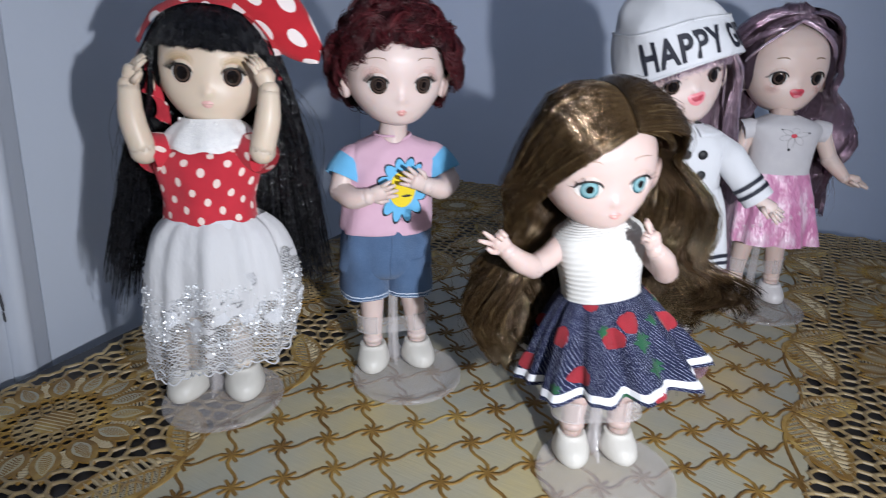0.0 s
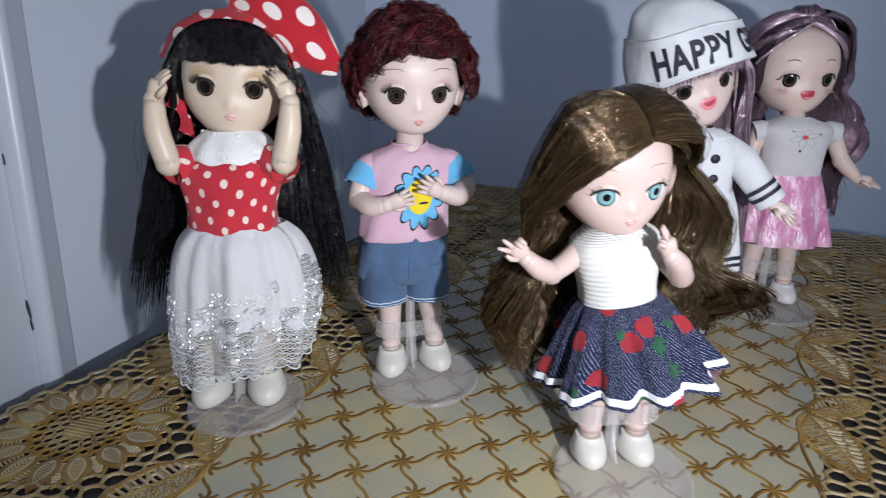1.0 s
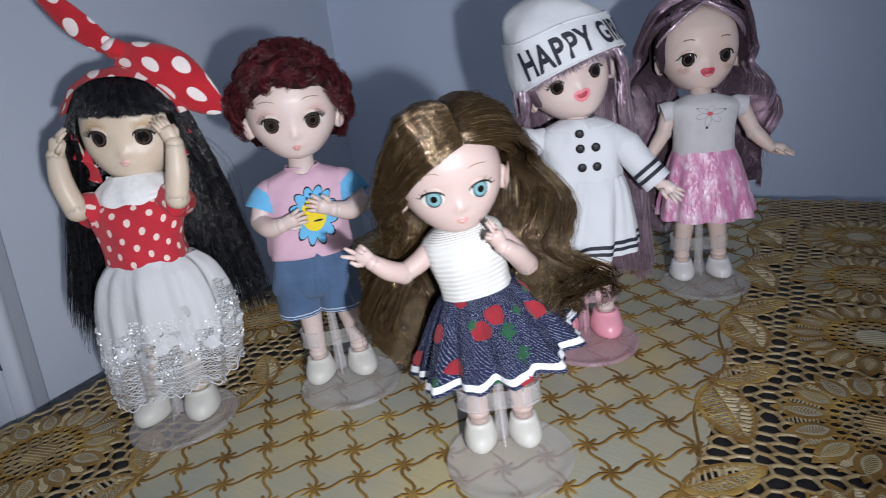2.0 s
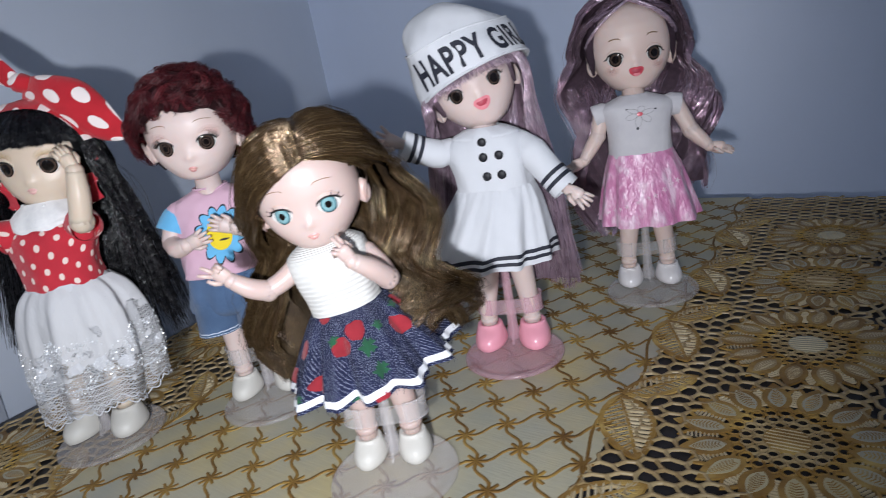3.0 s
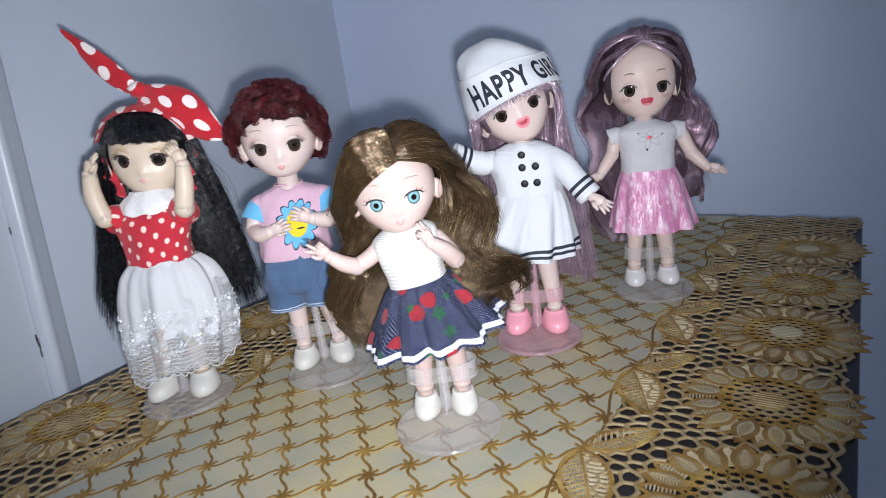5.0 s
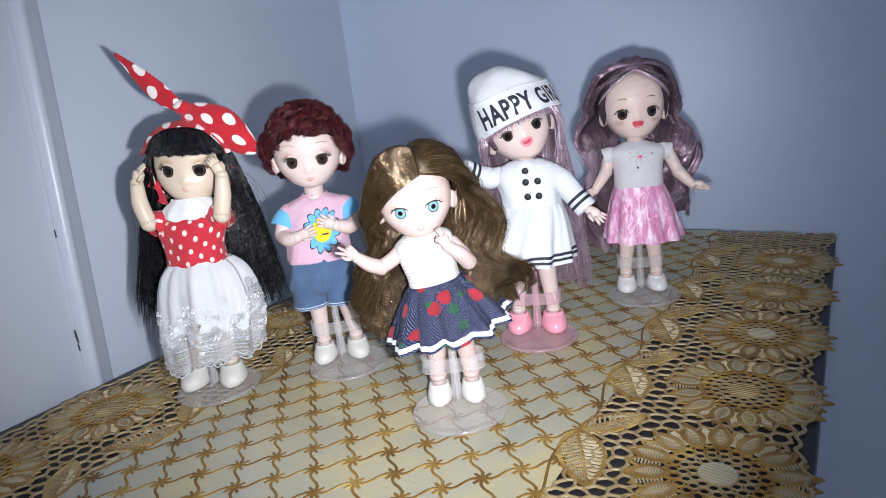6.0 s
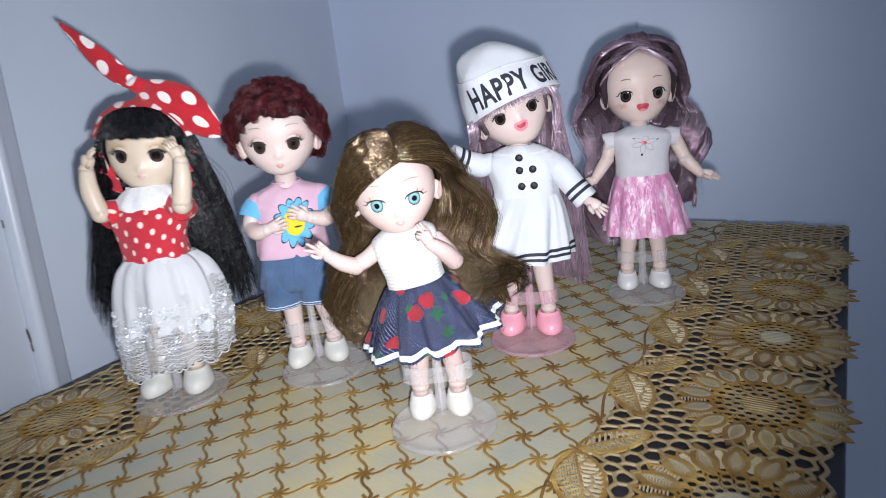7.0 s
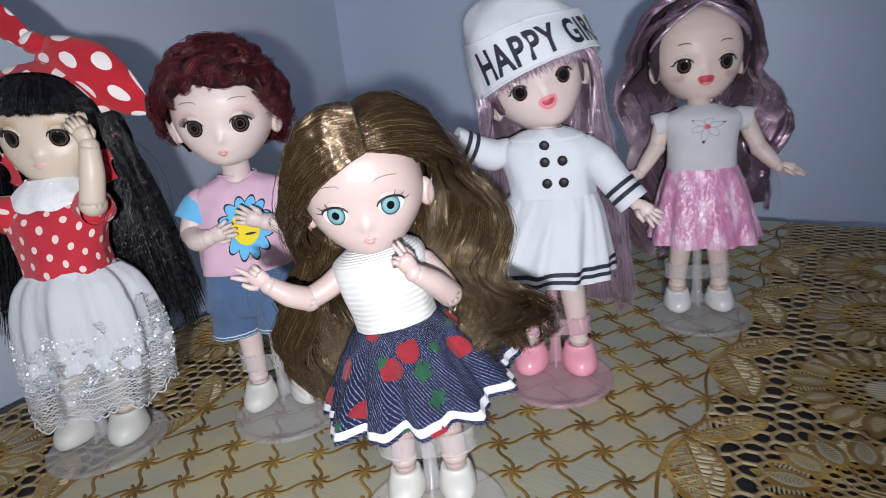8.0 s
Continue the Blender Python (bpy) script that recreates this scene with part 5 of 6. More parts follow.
        for _ in range(20):
            w0, o, de, cut = rng.gauss(0, 0.35), rng.gauss(0, 0.045), rng.gauss(0, 0.45), rng.uniform(0.75, 1.1)
            pts = []
            for k in range(11):
                t = k / 10
                w = ph + w0 + 2 * math.pi * turns * t
                q = d + side * (ln * cut * (t - 0.5)) + up * (r0 * math.sin(w) + o)
                pts.append(head.scalp(q, e + de + 1.1 * math.cos(w) - 1.6 * (2 * t - 1) ** 2))
            strand(b, pts, rng.uniform(0.09, 0.16), MAROON_HAIR)
    return b


def brown_haired_doll():
    rng = random.Random(23)
    b = Build()
    skin = SKIN_PINK
    legs(b, ((-10, 0), (8, 0)), ((-7, -1, 40), (3, -1, 40)), skin, SHOE_WHITE, (-4, 6), 0.82)
    b.tube([(-5, 0, 40), (-7, 0, 66), (-7, 0, 82), (-7, -1, 90), (-7.5, -1, 100)], [9, 9, 9, 6, 5.2], skin, 16)
    top = Garment(b, [(96, -7, 0, 7, 6), (94, -7, 0, 11.5, 8.5), (90.5, -7, 0, 15.0, 10.6), (82, -7, 0.5, 14.4, 11.6), (74, -7, 0.5, 13.2, 11.2), (67, -7, 0.5, 13.4, 11.4)], lambda p, t: 0.012 * math.sin(9 * p + 7 * t))
    b.to = Matrix.Translation((-7, 0, 80)) @ pose(0, 0, 0, 0, -9, 0) @ Matrix.Translation((7, 0, -80))
    top.sheet(KNIT, 48, 22)
    folds = lambda p, t: t ** 0.6 * (0.115 * math.sin(11 * p + 1.2 * math.sin(2 * p)) + 0.05 * math.sin(23 * p + 1) + 0.03 * math.sin(4 * p))
    skirt = Garment(b, [(69.5, -7, 0.5, 13.6, 11.4), (66, -7, 0.5, 16.4, 14), (60, -6.8, 1.5, 20.5, 17.4), (53.5, -6.4, 2.5, 24.6, 21), (47.5, -6.0, 3.5, 28.2, 24), (42.5, -5.6, 4, 30.6, 26)], folds)
    skirt.sheet(NAVY_DENIM, 130, 20, inside=0.5)
    skirt.band(0.85, 0.93, RIBBON, 0.45, nu=130)
    for k in range(150):
        p = -math.pi + 2 * math.pi * k / 150
        q = skirt.at(p, 1.0)
        strand(b, [q, q + Vector((rng.gauss(0, 0.3), rng.gauss(0, 0.3), -rng.uniform(0.6, 1.8)))], 0.16, NAVY_DENIM)
    heart = lambda th: 1.0 + 0.10 * math.cos(2 * th) + 0.07 * math.sin(3 * th) + 0.04 * math.sin(7 * th)
    leafy = lambda th: 0.55 + 0.40 * abs(math.sin(2.5 * th + 0.4)) + 0.16 * math.sin(9 * th)
    for phi, t, r, tilt in ((-0.95, 0.38, 3.4, 0.5), (-0.50, 0.05, 2.6, 0.1), (-0.12, 0.40, 3.7, 0.0), (0.20, 0.27, 3.9, 0.2), (0.98, 0.42, 4.0, -0.3), (-0.62, 0.72, 3.6, 0.2), (0.22, 0.96, 3.0, 0), (-2.0, 0.5, 3.8, 0.3), (2.0, 0.6, 3.8, 0.1), (1.55, 0.25, 3.4, 0.2), (-1.5, 0.75, 3.6, 0)):
        skirt.disc(phi, t, r * 0.84, r * 0.98, BERRY, 0.35, heart, 24, 4, tilt)
    for phi, t, r in ((0.30, 0.46, 4.2), (-0.26, 0.32, 2.6), (0.34, 0.70, 4.0), (1.22, 0.22, 2.8), (-0.85, 0.80, 2.8), (-0.10, 0.97, 3.0), (0.6, 0.30, 2.4), (-1.9, 0.66, 3.4), (1.9, 0.42, 3.2)):
        skirt.disc(phi, t, r * 0.8, r * 0.74, LEAF_PRINT, 0.33, leafy, 40, 4)
    b.to = Matrix.Identity(4)
    # arms: one stretched out with two fingers up, one with the hand to the chin
    limb(b, [(-20, 0, 86.5), (-25, -3, 83), (-31, -6, 80.5)], [4.0, 3.9, 3.6], skin)
    limb(b, [(-31, -6, 80.5), (-36, -9, 83.5), (-41, -11, 88)], [3.9, 3.7, 2.8], skin)
    hand(b, (-41, -11, 88), (-50, -13.5, 98.5), (0.2, -1, 0.2), skin, 2.2, (1, 1, 0, 0), 1.0, 0.05)
    limb(b, [(6, 0, 87), (10.5, -3, 82), (13, -8, 79)], [4.0, 4.0, 3.8], skin)
    limb(b, [(13, -8, 79), (9.0, -13, 85), (4.0, -17, 90)], [4.1, 3.8, 2.8], skin)
    hand(b, (4.0, -17, 90), (-1.0, -19.5, 99.5), (-1, 0.4, 0.2), skin, 1.0, (1, 1, 0, 0), 0.95)
    head = Head(b, -10.5, -3, 113.6, 0.93, 4.5, 2, 5, 1.04, -4.8, -9.8, -14.4)
    head.skull(skin)
    head.eyes(8.9, -4.7, 3.1, ((1.0, EYE_RIM), (0.88, EYE_TEAL), (0.72, EYE_TEAL_LIGHT), (0.40, EYE_BLACK)), 3, 1.32)
    head.brows(9.0, 3.6, BROW, 3.6, 0.8, 0.15)
    head.pout(-14.2, BLUSH, 2.2)
    cap(b, head, BROWN_HAIR, lambda p: 54 if abs(p) < 56 else (78 if abs(p) < 96 else 116), 1.6)

    def parting(q):
        """The line on the scalp from the brow over the crown."""
        a, c, e = way(14, 60), way(22, 18), way(182, 50)
        return a * (1 - q) ** 2 + c * 2.6 * q * (1 - q) + e * q ** 2

    def fringe(s, out, r):
        # swept from the parting across the brow to the ear
        d1 = way(-62 - 30 * s, 99 - 12 * s)
        d0 = parting(0.45 * s)
        x = -36 - 5 * s - 1.3 * out
        j = r.gauss(0, 1) if r else 0
        return lock(head, d0, d1, 3.8 + 0.6 * s, 3.6 + 2.4 * s + 1.2 * out, [Vector((x + 5, 8 + 5 * s, 97)), Vector((x + 0.5 + 2 * j, 7 + 5 * s, 75)), Vector((x - 6 + 2 * j, 5 + 6 * s, 56)), Vector((x + 1 + 3 * j, 3 + 6 * s, 41))], 9, 14, 4.0, 2.0, 0.35 * s)
    fall(b, BROWN_HAIR, fringe, 0.0, 1.0, 2800, rng, 0.115, 24, 1.6, 0.8, 0.36, 60, 1.6, 0.5)

    def left(s, out, r):
        d1 = way(-88 - 92 * s, 98)
        j = r.gauss(0, 1) if r else 0
        x = -38 + 26 * s - 1.6 * out * (1 - s)
        return lock(head, parting(0.45 + 0.5 * s), d1, 4.4, 6.5 + 2 * out, [Vector((x + 3, 12 + 9 * s, 90)), Vector((x - 5 + 2 * j, 13 + 9 * s, 66)), Vector((x - 1 + 3 * j, 11 + 9 * s, 46 + 4 * j))], 7, 14, 5.0, 2.0, 0.3 + 0.4 * s)
    fall(b, BROWN_HAIR, left, 0.0, 1.0, 1700, rng, 0.125, 22, 2.0, 0.8, 0.36, 50, 1.5, 0.6)

    def right(s, out, r):
        d1 = way(98 + 82 * s, 95)
        j = r.gauss(0, 1) if r else 0
        f = 1 - s
        o = 1.6 * out * f
        return lock(head, parting(0.95 * s), d1, 4.6, 14.5 + 2 * out, [Vector((29 - 30 * s + o, 6 + 12 * s, 95)), Vector((31 - 35 * s + 2 * j + o, -3 + 19 * s, 80)), Vector((36 - 41 * s + 2.5 * j + o, -8 + 24 * s, 69 - 3 * s)), Vector((38 - 41 * s + 3 * j, -12 + 27 * s, 62 + 8 * f + 4 * j - 14 * s))], 8, 14, 5.4, 1.9, 0.55 + 0.4 * s)
    fall(b, BROWN_HAIR, right, 0.0, 1.0, 2200, rng, 0.125, 22, 2.2, 0.8, 0.36, 54, 1.5, 0.6)

    def right_low(s, out, r):
        j = r.gauss(0, 1) if r else 0
        return lock(head, way(70, 50), way(104 + 46 * s, 102), 2.6, 4.6 + out, [Vector((14 - 6 * s, 8, 86)), Vector((24 - 5 * s + 2 * j, 8, 70)), Vector((33 - 5 * s + 3 * j, 9, 56 + 3 * j))], 6, 12, 2.6, 1.4, 0.1)
    fall(b, BROWN_HAIR, right_low, 0.0, 1.0, 1000, rng, 0.12, 8, 1.8, 0, 0.3, 14, 0.8)
    for path in (right, left, fringe):
        for _ in range(34):
            pts = path(rng.random() * 0.5, rng.uniform(1, 3), rng)
            off = Vector((rng.gauss(0, 4), rng.gauss(0, 3), rng.gauss(0, 3)))
            strand(b, [p + off * (k / len(pts)) ** 2 for k, p in enumerate(pts)], 0.07, BROWN_HAIR)
    # top hair that lies from the parting to the other side
    def crown(s, out, r):
        return lock(head, parting(0.9 * s), way(72 + 58 * s, 84 + 5 * s), 4.4, 4.0 + 2.6 * s + out, None, 10)
    fall(b, BROWN_HAIR, crown, 0.0, 1.0, 1100, rng, 0.11, 10, 0.4, 0, 0.25)
    return b


def lettering(b, words, wrap, mat, size, length):
    """Printed words laid along wrap(s, h): s in millimetres along, h up."""
    cu = bpy.data.curves.new("letters", "FONT")
    cu.body, cu.size, cu.offset, cu.resolution_u, cu.space_character = words, 1.0, 0.030, 3, 1.08
    ob = bpy.data.objects.new("letters", cu)
    me = bpy.data.meshes.new_from_object(ob)
    xs = [v.co.x for v in me.vertices]
    ys = [v.co.y for v in me.vertices]
    x0, w, y0, h = min(xs), max(xs) - min(xs), min(ys), max(ys) - min(ys)
    pts = [wrap(((v.co.x - x0) / w - 0.5) * length, ((v.co.y - y0) / h) * size) for v in me.vertices]
    b.add(pts, [tuple(p.vertices) for p in me.polygons], mat)
    bpy.data.objects.remove(ob)
    bpy.data.meshes.remove(me)
    bpy.data.curves.remove(cu)


def sailor_doll():
    rng = random.Random(24)
    b = Build()
    skin = SKIN
    legs(b, ((-12.5, 0), (10, 0)), ((-8, -1, 52), (7, -1, 52)), skin, SHOE_PINK, (-4, 8))
    b.tube([(0, 0, 50), (1, 0, 80), (1, 0, 100), (0, 1, 110), (-1, 5, 121)], [10, 10, 10, 6.2, 5.2], skin, 16)
    coat = Garment(b, [(114.5, 0.5, 0, 7.5, 6.8), (112.5, 0.5, 0, 11.5, 9), (108.5, 0.5, 0, 18.5, 11), (102, 0.5, 0.5, 20, 12.6), (93, 1, 0.5, 18.5, 13), (84.5, 1.5, 0.5, 18.4, 13.2)], lambda p, t: 0.03 * math.sin(5 * p + 6 * t) * t + 0.018 * math.sin(9 * p - 7 * t))
    coat.sheet(WHITE_CLOTH, 56, 22)
    pleat = lambda p, t: t ** 0.6 * (0.075 * math.asin(0.97 * math.sin(12 * p + 0.8 + 0.7 * math.sin(2 * p))) / 1.4 + 0.05 * math.sin(5 * p + 1.0) + 0.02 * math.sin(24 * p)) + 0.012 * math.sin(30 * p) * (1 - t)
    skirt = Garment(b, [(86, 1.5, 0.5, 18.6, 13.4), (78, 0, 0.5, 22.5, 17.5), (66, -3.5, 1, 27.5, 22), (56.5, -6.5, 1, 31.4, 26), (49.5, -8.5, 1, 33.4, 28)], pleat)
    skirt.hem = lambda p: 1.3 * math.sin(2 * p + 0.4) + 1.0 * math.sin(5 * p + 1)
    skirt.sheet(WHITE_CLOTH, 120, 18, inside=0.5)
    skirt.band(0.73, 0.785, NAVY_LINE, 0.35, nu=120)
    skirt.band(0.83, 0.885, NAVY_LINE, 0.35, nu=120)
    # sailor collar with a lapel edge
    for s in (-1, 1):
        b.grid(lambda a, c: coat.at(s * (0.25 + 1.25 * a), 0.05 + c * (0.30 - 0.06 * a), 1.2 + 1.0 * c - 0.8 * max(0, c - 0.85) / 0.15), 14, 12, WHITE_CLOTH, False, lambda a, c: (a * 14, c * 10))
    for phi, t in ((-0.03, 0.40), (-0.03, 0.60), (0.33, 0.60), (-0.03, 0.80), (0.33, 0.80)):
        q = coat.at(phi, t, 0.4)
        b.ball((q.x, q.y, q.z), (2.15, 0.7, 2.15), BUTTON, 14, 6)
    # sleeves with two dark bands at each cuff
    for pts, rad in ((((-15, 0, 107), (-22, -3, 105), (-29, -6, 107.5), (-38, -10, 112.5)), (4.5, 7.0, 6.6, 6.9)), (((15, 0, 107), (21, -4, 100), (28, -8, 91), (35, -11, 82.5)), (4.5, 7.4, 6.7, 6.9))):
        path = smooth_path(pts, 18)
        rr = [float(np.interp(k / 18 * 3, range(4), rad)) for k in range(19)]
        b.tube(path, rr, WHITE_CLOTH, 20, 1.0, False)
        b.tube(path, [r - 0.5 for r in rr], WHITE_CLOTH, 20, 1.0, False)
        for f in (0.74, 0.86):
            q = smooth_path([path[int(f * 18)], path[int(f * 18)].lerp(path[int(f * 18) + 1], 0.5), path[int(f * 18)].lerp(path[int(f * 18) + 1], 1.0)], 3)
            b.tube(q, [r + 0.35 for r in [rr[int(f * 18)]] * 4], NAVY_LINE, 22, 1.0, False)
    hand(b, (-38.5, -10, 113), (-53, -14, 121), (0.2, -1, 0.1), skin, 2.4, size=1.15)
    hand(b, (35.5, -11, 82), (48, -16, 73.5), (0.1, 0.4, -1), skin, 1.8, size=1.15)
    head = Head(b, -4.5, -9.5, 135.6, 1.0, 13, 0, 17, 1.08, -2.6, -6.6, -9.8)
    head.skull(skin)
    head.eyes(9.6, -2.6, 3.0, ((1.0, EYE_BLACK), (0.8, EYE_BROWN), (0.66, EYE_BLACK)), 4, 1.12, 0, 1.2)
    head.smile(-9.9, LIP_PINK, 4.1, 2.7)

    def bangs(s, out, r):
        return lock(head, way(s * 0.8, 40), way(s, 84.5 + 8 * (s / 70) ** 2 + (r.gauss(0, 2.2) if r else -6)), 1.6, 2.2 + 0.8 * out, None, 8)
    fall(b, LILAC_HAIR, bangs, -76, 76, 1000, rng, 0.13, 20, 0.5)
    cap(b, head, LILAC_HAIR, lambda p: 60 if abs(p) < 60 else 114, 1.0)

    def back(s, out, r):
        x = (s - 180) / 116.0
        f = 1 - abs(x)
        j = r.gauss(0, 1) if r else 0
        return lock(head, way(s, 50), way(s, 100), 1.6, 4.5 + 1.6 * out, [Vector((-1 - 29 * x, 9 + 9 * f, 96)), Vector((-2 - 36 * x + j, 10 + 8 * f, 64)), Vector((-2 - 37 * x + 2 * j, 10 + 7 * f, 30 + 4 * j))], 6, 12, 1.0, 2.2, (s * 0.03) % 1)
    fall(b, LILAC_HAIR, back, 64, 296, 1900, rng, 0.17, 36, 1.8, 0, 0.15, 56, 0.7)
    # locks that lie over the ears
    for g in (-1, 1):
        fall(b, LILAC_HAIR, lambda s, out, r: lock(head, way(g * (58 + 20 * s), 55), way(g * (68 + 24 * s), 104), 2.0, 4.2 + out, [Vector((-4.5 + g * (25 + 2 * s), 5 + 4 * s, 111)), Vector((-4.5 + g * (27 + 2 * s), 10 + 3 * s, 90)), Vector((-4.5 + g * (27 + 3 * s), 12 + 3 * s, 56))], 6, 11, 0.8, 1.8, 0.3 * s), 0.0, 1.0, 260, rng, 0.15, 8, 1.4, 0, 0.2, 14, 0.7)
    # knitted beanie with a turned-up band
    def hat_at(phi, h, lift=0.0):
        """Round the head at height h over its centre."""
        k = min(max((h - 4) / 30.0, 0), 1)
        r = 24.4 * (1 - k ** 2.7) ** 0.60 + 0.3
        fold = (5.0 * math.sin(3 * phi + 7 * k) + 4.2 * math.sin(5 * phi + 1 - 4 * k) * k) * (1 - k)
        return head.m @ pose(2.2, 0, -0.6, 0, -1, 0) @ Vector(((r + lift + fold * k) * math.sin(phi) * 1.08 - 2.5 * k ** 1.3, 1.2 - (r + lift + fold * k) * math.cos(phi), h + 1.6 - 6.5 * (1 - math.cos(phi)) * (1 - k) ** 2 + (0.8 * math.sin(2 * phi) - 5.5 * math.sin(phi) + 1.2 * math.cos(3 * phi)) * k * (1 - k ** 5)))
    b.grid(lambda a, c: hat_at(2 * math.pi * a - math.pi, 5 + 29.0 * (1 - (1 - c) ** 1.7)), 64, 28, WHITE_CLOTH, True, lambda a, c: (a * 150, c * 40))
    b.grid(lambda a, c: hat_at(2 * math.pi * a - math.pi, 4.0 + 15.5 * c, 0.9 + 0.6 * (1 - c) ** 3), 60, 10, WHITE_CLOTH, True, lambda a, c: (a * 150, c * 13))
    b.tube([hat_at(2 * math.pi * k / 60, 4.0, 1.1) for k in range(61)], 0.7, WHITE_CLOTH, 6)
    b.tube([hat_at(2 * math.pi * k / 60, 19.4, 0.8) for k in range(61)], 0.6, WHITE_CLOTH, 6)
    lettering(b, "HAPPY GIRL", lambda s, h: hat_at((s + 6) / 27.0, 5.8 + h, 1.5), NAVY_LINE, 10.6, 62.0)
    return b


def mauve_haired_doll():
    rng = random.Random(25)
    b = Build()
    skin = SKIN_TAN
    legs(b, ((-10.5, 0), (11, 0)), ((-7, -1, 50), (8, -1, 50)), skin, SHOE_GREY, (-4, 4), 0.88, True)
    b.tube([(0, 0, 50), (0, 0, 80), (0, 0, 98), (-0.5, 2, 107), (0, 9, 118)], [10, 10, 10, 6.2, 5.4], skin, 16)
    top = Garment(b, [(111, -0.5, -1, 6.8, 6.2), (109.5, -0.5, -1, 10.5, 8), (106.5, 0, 0, 18, 10.4), (103, 0.5, 0.2, 19.5, 11.5), (96, 0.5, 0.5, 17.2, 12), (86, 0.5, 0.5, 16.6, 12.2), (77.5, 0.5, 0.5, 17, 12.4)], lambda p, t: 0.01 * math.sin(8 * p + 9 * t))
    top.sheet(GREY_KNIT, 48, 22)
    # cap sleeves and the stitched heart among its petals
    for s in (-1, 1):
        b.tube([(s * 13, 0, 103.5), (s * 17, 0, 103), (s * 22.5, 0, 101.5)], [4.0, 5.8, 6.2], GREY_KNIT, 18, 1.0, False)
    top.disc(0.0, 0.55, 1.6, 1.5, LIP_RED, 0.4, lambda th: 1 + 0.25 * math.sin(th) * (1 if math.sin(th) < 0 else -0.6))
    for k in range(6):
        a = math.pi / 3 * k + 0.3
        pts = []
        for i in range(17):
            th = 2 * math.pi * i / 16
            r, w = 3.4 + 2.8 * math.cos(th), 1.4 * math.sin(th)
            pts.append(top.at((math.cos(a) * r - math.sin(a) * w) / 15.5, 0.55 - (math.sin(a) * r + math.cos(a) * w) / top.len, 0.2))
        b.tube(pts, 0.12, GREY_THREAD, 4)
        if k % 2 == 0:
            top.disc(math.cos(a) * 6.6 / 15.5, 0.55 - math.sin(a) * 6.6 / top.len, 0.7, 0.5, NAVY_LINE, 0.3)
    pleat = lambda p, t: t ** 0.5 * (0.075 * math.sin(9 * p) + 0.035 * math.sin(17 * p + 1)) + 0.004 * math.sin(40 * p)
    skirt = Garment(b, [(80, 0.5, 0.5, 16.8, 12.4), (70, 1, 0.5, 20, 15.5), (58, 1.5, 0.8, 23, 18.2), (48, 2, 1, 25.2, 20), (41, 2.5, 1, 26.5, 21)], pleat)
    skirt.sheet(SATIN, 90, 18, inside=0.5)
    star = lambda th: 0.62 + 0.38 * math.cos(5 * th)
    for k in range(22):
        skirt.disc(-2.1 + 4.2 * ((k * 0.382) % 1), 0.12 + 0.8 * ((k * 0.618) % 1), 1.5, 1.5, SATIN_PALE, 0.3, star, 30, 3, 0.7 * k)
    for sh, el, wr, tip in (((-18.5, 0, 102.5), (-21.5, -1, 91), (-30.5, -6, 79), (-42, -11, 75.5)), ((20.5, 0, 102.5), (27.5, -2, 87), (35.5, -6, 78), (49, -9, 74.5))):
        limb(b, [sh, ((sh[0] + el[0]) / 2, -0.5, (sh[2] + el[2]) / 2), el], [4.4, 4.3, 4.0], skin)
        limb(b, [el, ((el[0] + wr[0]) / 2, (el[1] + wr[1]) / 2, (el[2] + wr[2]) / 2), wr], [4.3, 3.9, 2.9], skin)
        b.ball(el, 4.5, skin)
        hand(b, wr, tip, (0, 0.2, -1), skin, 1.6, size=1.12)
    head = Head(b, 0.8, -15, 135.1, 1.05, 1.6, 0, 1, 1.08, -4.1, -8.0, -11.2)
    head.skull(skin)
    head.eyes(9.6, -4.1, 3.2, ((1.0, EYE_BLACK), (0.8, EYE_BROWN), (0.55, EYE_BLACK)), 0, 1.22, 0, 1.5)
    for s in (-1, 1):
        head.disc(s * 11.6, -8.0, 0.55, 0.5, EYE_WHITE, 0.12)
    head.tint(11.4, -9.2, 3.4, TINT_PINK, 0.7)
    head.brows(9.2, 4.2, BROW, 2.9, 0.9, 0.32)
    head.smile(-11.1, LIP_RED, 3.7, 2.2)
    edge = lambda p: 27 + 33 * min(abs(p) / 70, 1) ** 1.6 if abs(p) < 70 else 116
    cap(b, head, MAUVE_HAIR, edge, 2.6)

    def swept(s, out, r):
        # combed back from the brow
        return lock(head, way(s, edge(s) - 1), way(s * 1.5, 8), 1.4, 7.0 + out, None, 9)
    fall(b, MAUVE_HAIR, swept, -69, 69, 900, rng, 0.15, 24, 0.4, 0, 0.25)

    def sides(s, out, r):
        # from the crown back and down over one side
        g = 1 if s > 0 else -1
        f = abs(s)
        j = r.gauss(0, 1) if r else 0
        d0 = way(g * (4 + 120 * f), 31 - 18 * f)
        d1 = way(g * (94 + 80 * f), 92)
        w = 1 - f
        if g < 0:
            ends = [Vector((-31 * w - 6, 14 + 8 * f, 118)), Vector((-30 * w - 7 + 2 * j, 11 + 10 * f, 92)), Vector((-27 * w - 6 + 2 * j, 10 + 10 * f, 62)), Vector((-23 * w - 6 + 3 * j, 9 + 10 * f, 34 + 5 * j))]
        else:
            ends = [Vector((31 * w + 6, 14 + 8 * f, 116)), Vector((37 * w + 7 + 2 * j, 11 + 10 * f, 96)), Vector((38 * w + 6 + 2 * j, 10 + 10 * f, 78)), Vector((25 * w + 6 + 3 * j, 9 + 10 * f, 56 + 4 * j))]
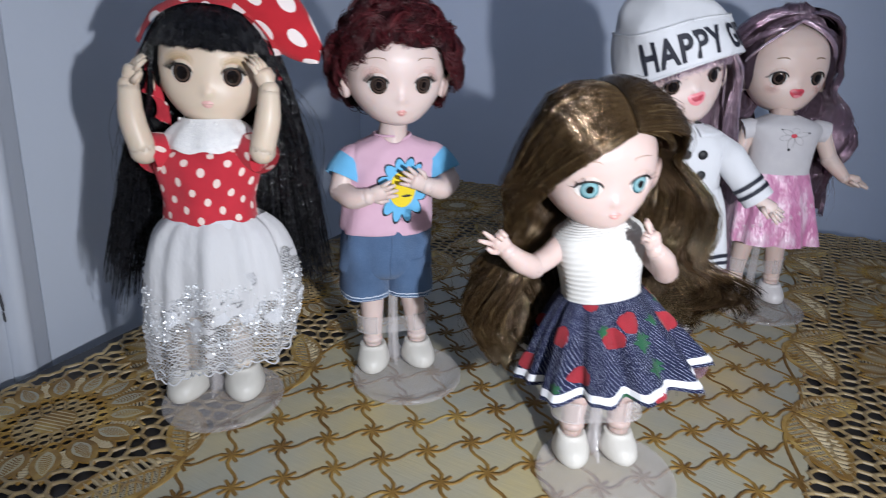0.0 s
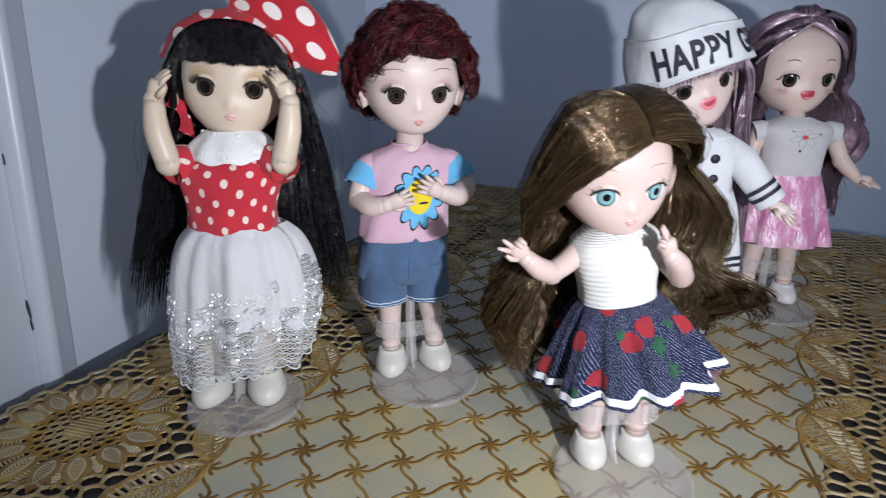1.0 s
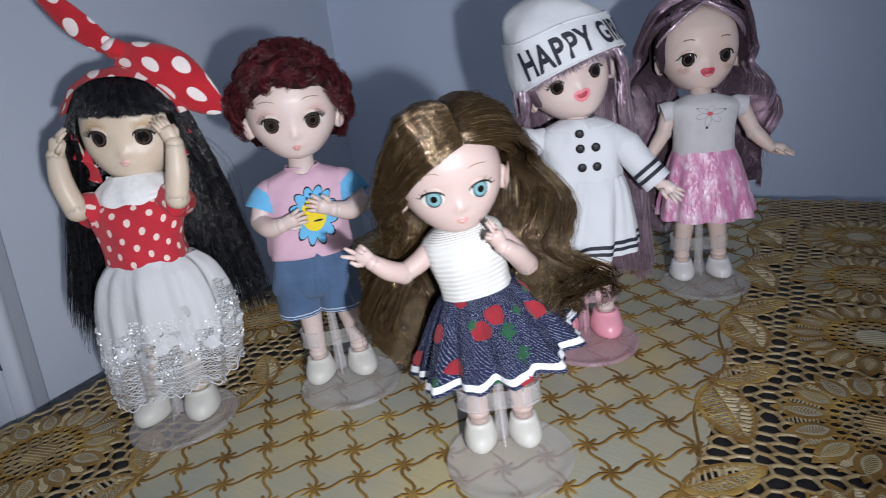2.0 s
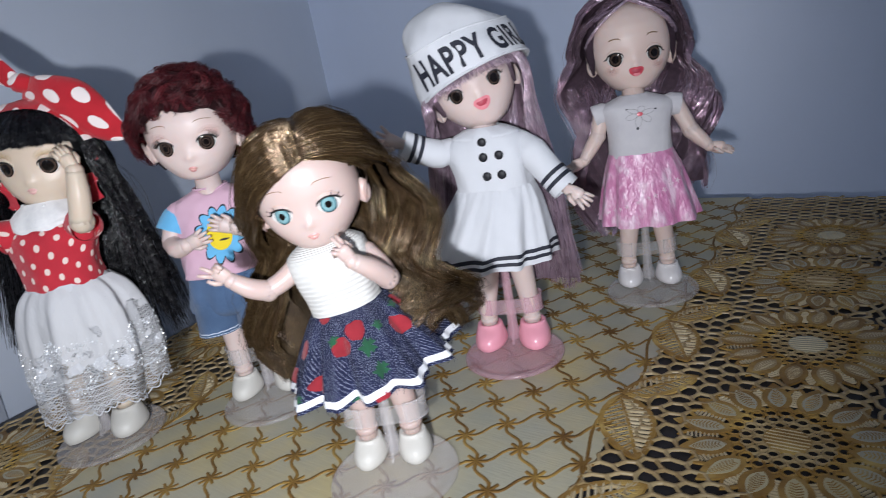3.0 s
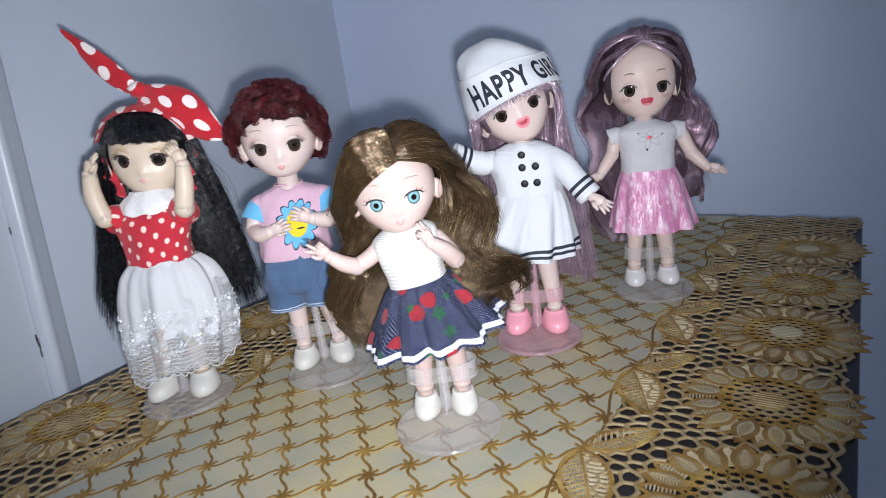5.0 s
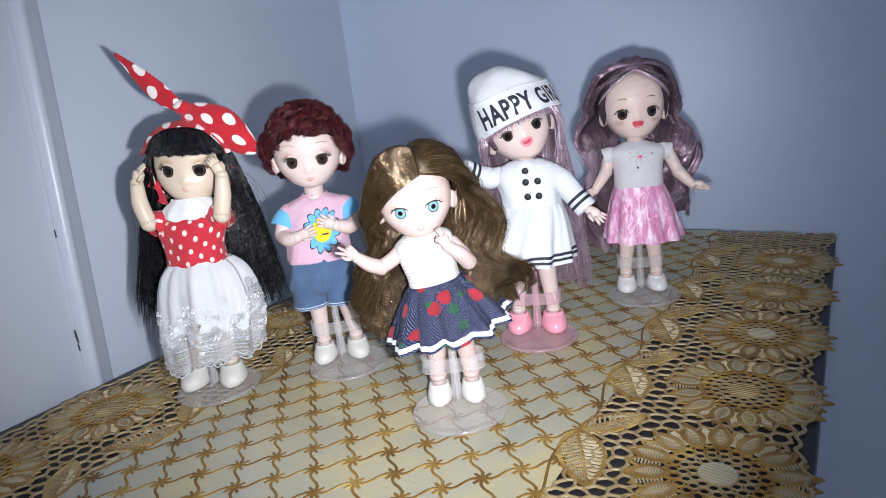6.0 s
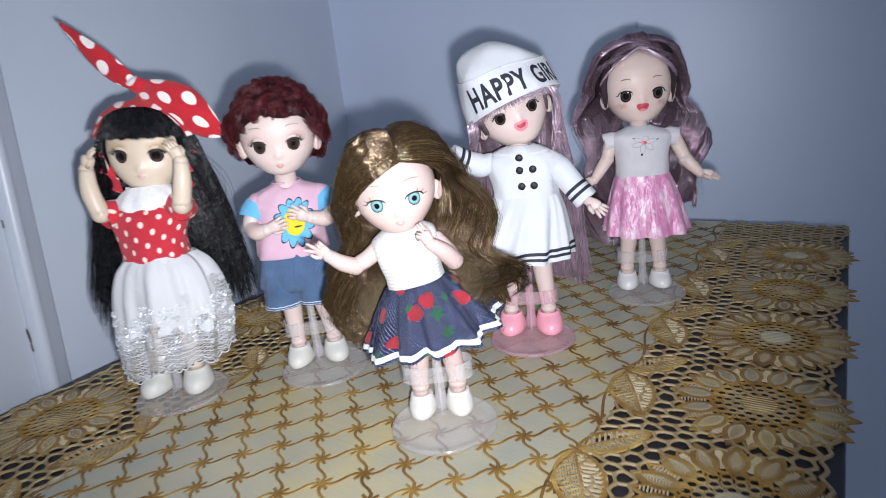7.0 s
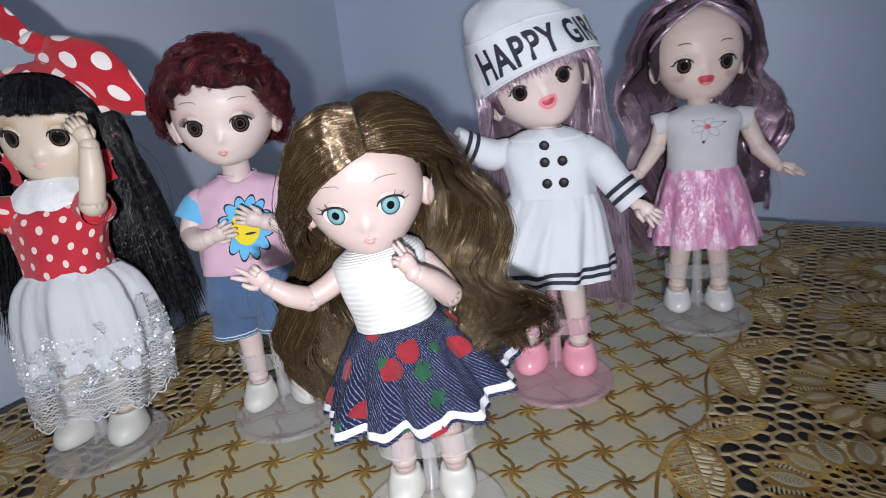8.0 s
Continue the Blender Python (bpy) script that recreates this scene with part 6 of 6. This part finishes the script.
        return lock(head, d0, d1, 7.0 + 1.0 * math.sin(math.pi * f), 8.0 + 2.5 * out, ends, 8, 15, 5.4, 2.1, 0.9 * f + 0.1 * g)
    fall(b, MAUVE_HAIR, sides, 0.02, 1.0, 1700, rng, 0.17, 22, 2.4, 0.4, 0.12, 20, 0.55)
    fall(b, MAUVE_HAIR, sides, -1.0, -0.02, 1700, rng, 0.17, 22, 2.4, 0.4, 0.12, 20, 0.55)
    for g in (-1, 1):
        fall(b, MAUVE_HAIR, lambda s, out, r: lock(head, way(g * (34 + 34 * s), 40 + 16 * s), way(g * (92 + 14 * s), 70 + 24 * s), 2.6, 6.0 + out, None, 9), 0.0, 1.0, 420, rng, 0.15, 8, 0.5, 0, 0.25)
    for _ in range(90):
        pts = sides(rng.choice((-1, 1)) * rng.uniform(0.02, 0.45), rng.uniform(0.5, 2.5), rng)
        off = Vector((rng.gauss(0, 4.5), rng.gauss(0, 3), rng.gauss(0, 4)))
        strand(b, [p + off * (k / len(pts)) ** 1.6 for k, p in enumerate(pts)], 0.08, MAUVE_HAIR)
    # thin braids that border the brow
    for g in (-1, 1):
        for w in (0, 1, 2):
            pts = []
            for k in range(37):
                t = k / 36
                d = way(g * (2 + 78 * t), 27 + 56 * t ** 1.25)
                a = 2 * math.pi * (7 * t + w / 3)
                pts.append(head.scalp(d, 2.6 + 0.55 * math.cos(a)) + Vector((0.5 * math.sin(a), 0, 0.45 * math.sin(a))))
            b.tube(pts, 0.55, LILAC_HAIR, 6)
    return b


DOLLS = (
    (black_haired_doll, "vinyl doll with long black hair and a red polka-dot top", (-0.0645, -0.0319), 33, (-4, 8), 56, PLASTIC, "clear plastic doll stand under the black-haired doll", (2.4, -1.0)),
    (boy_doll, "vinyl doll with curly maroon hair and a pink shirt", (-0.0050, 0.0239), 42, (-4, -2), 50, PLASTIC, "clear plastic doll stand under the boy doll", (0, 0)),
    (brown_haired_doll, "vinyl doll with long brown hair and a strawberry denim skirt", (0.0945, 0.0021), 33, (-1, 0), 40, PLASTIC, "clear plastic doll stand under the brown-haired doll", (0, 0)),
    (sailor_doll, "vinyl doll in a white beanie and white sailor dress", (0.0975, 0.1011), 22, (-1, -2), 54, PLASTIC_PINK, "pink-tinted plastic doll stand under the sailor-dress doll", (0, 0)),
    (mauve_haired_doll, "vinyl doll with wavy mauve hair and a pink satin skirt", (0.1401, 0.1910), 24, (0, -2), 54, PLASTIC, "clear plastic doll stand under the mauve-haired doll", (0, 0)),
)
for make, label, at, turn, post, top, plastic, stand_label, step in DOLLS:
    place(make(), "doll", label, at, turn)
    a = math.radians(turn)
    side, fwd = step[0] / 1000, 0.012 + step[1] / 1000
    disc = (at[0] + fwd * math.sin(a) + side * math.cos(a), at[1] - fwd * math.cos(a) + side * math.sin(a))
    stand(stand_label, plastic, disc, turn, ((post[0], post[1] - 12), top), (19.0, 27.0, 17.0, 7.0, -7.0))
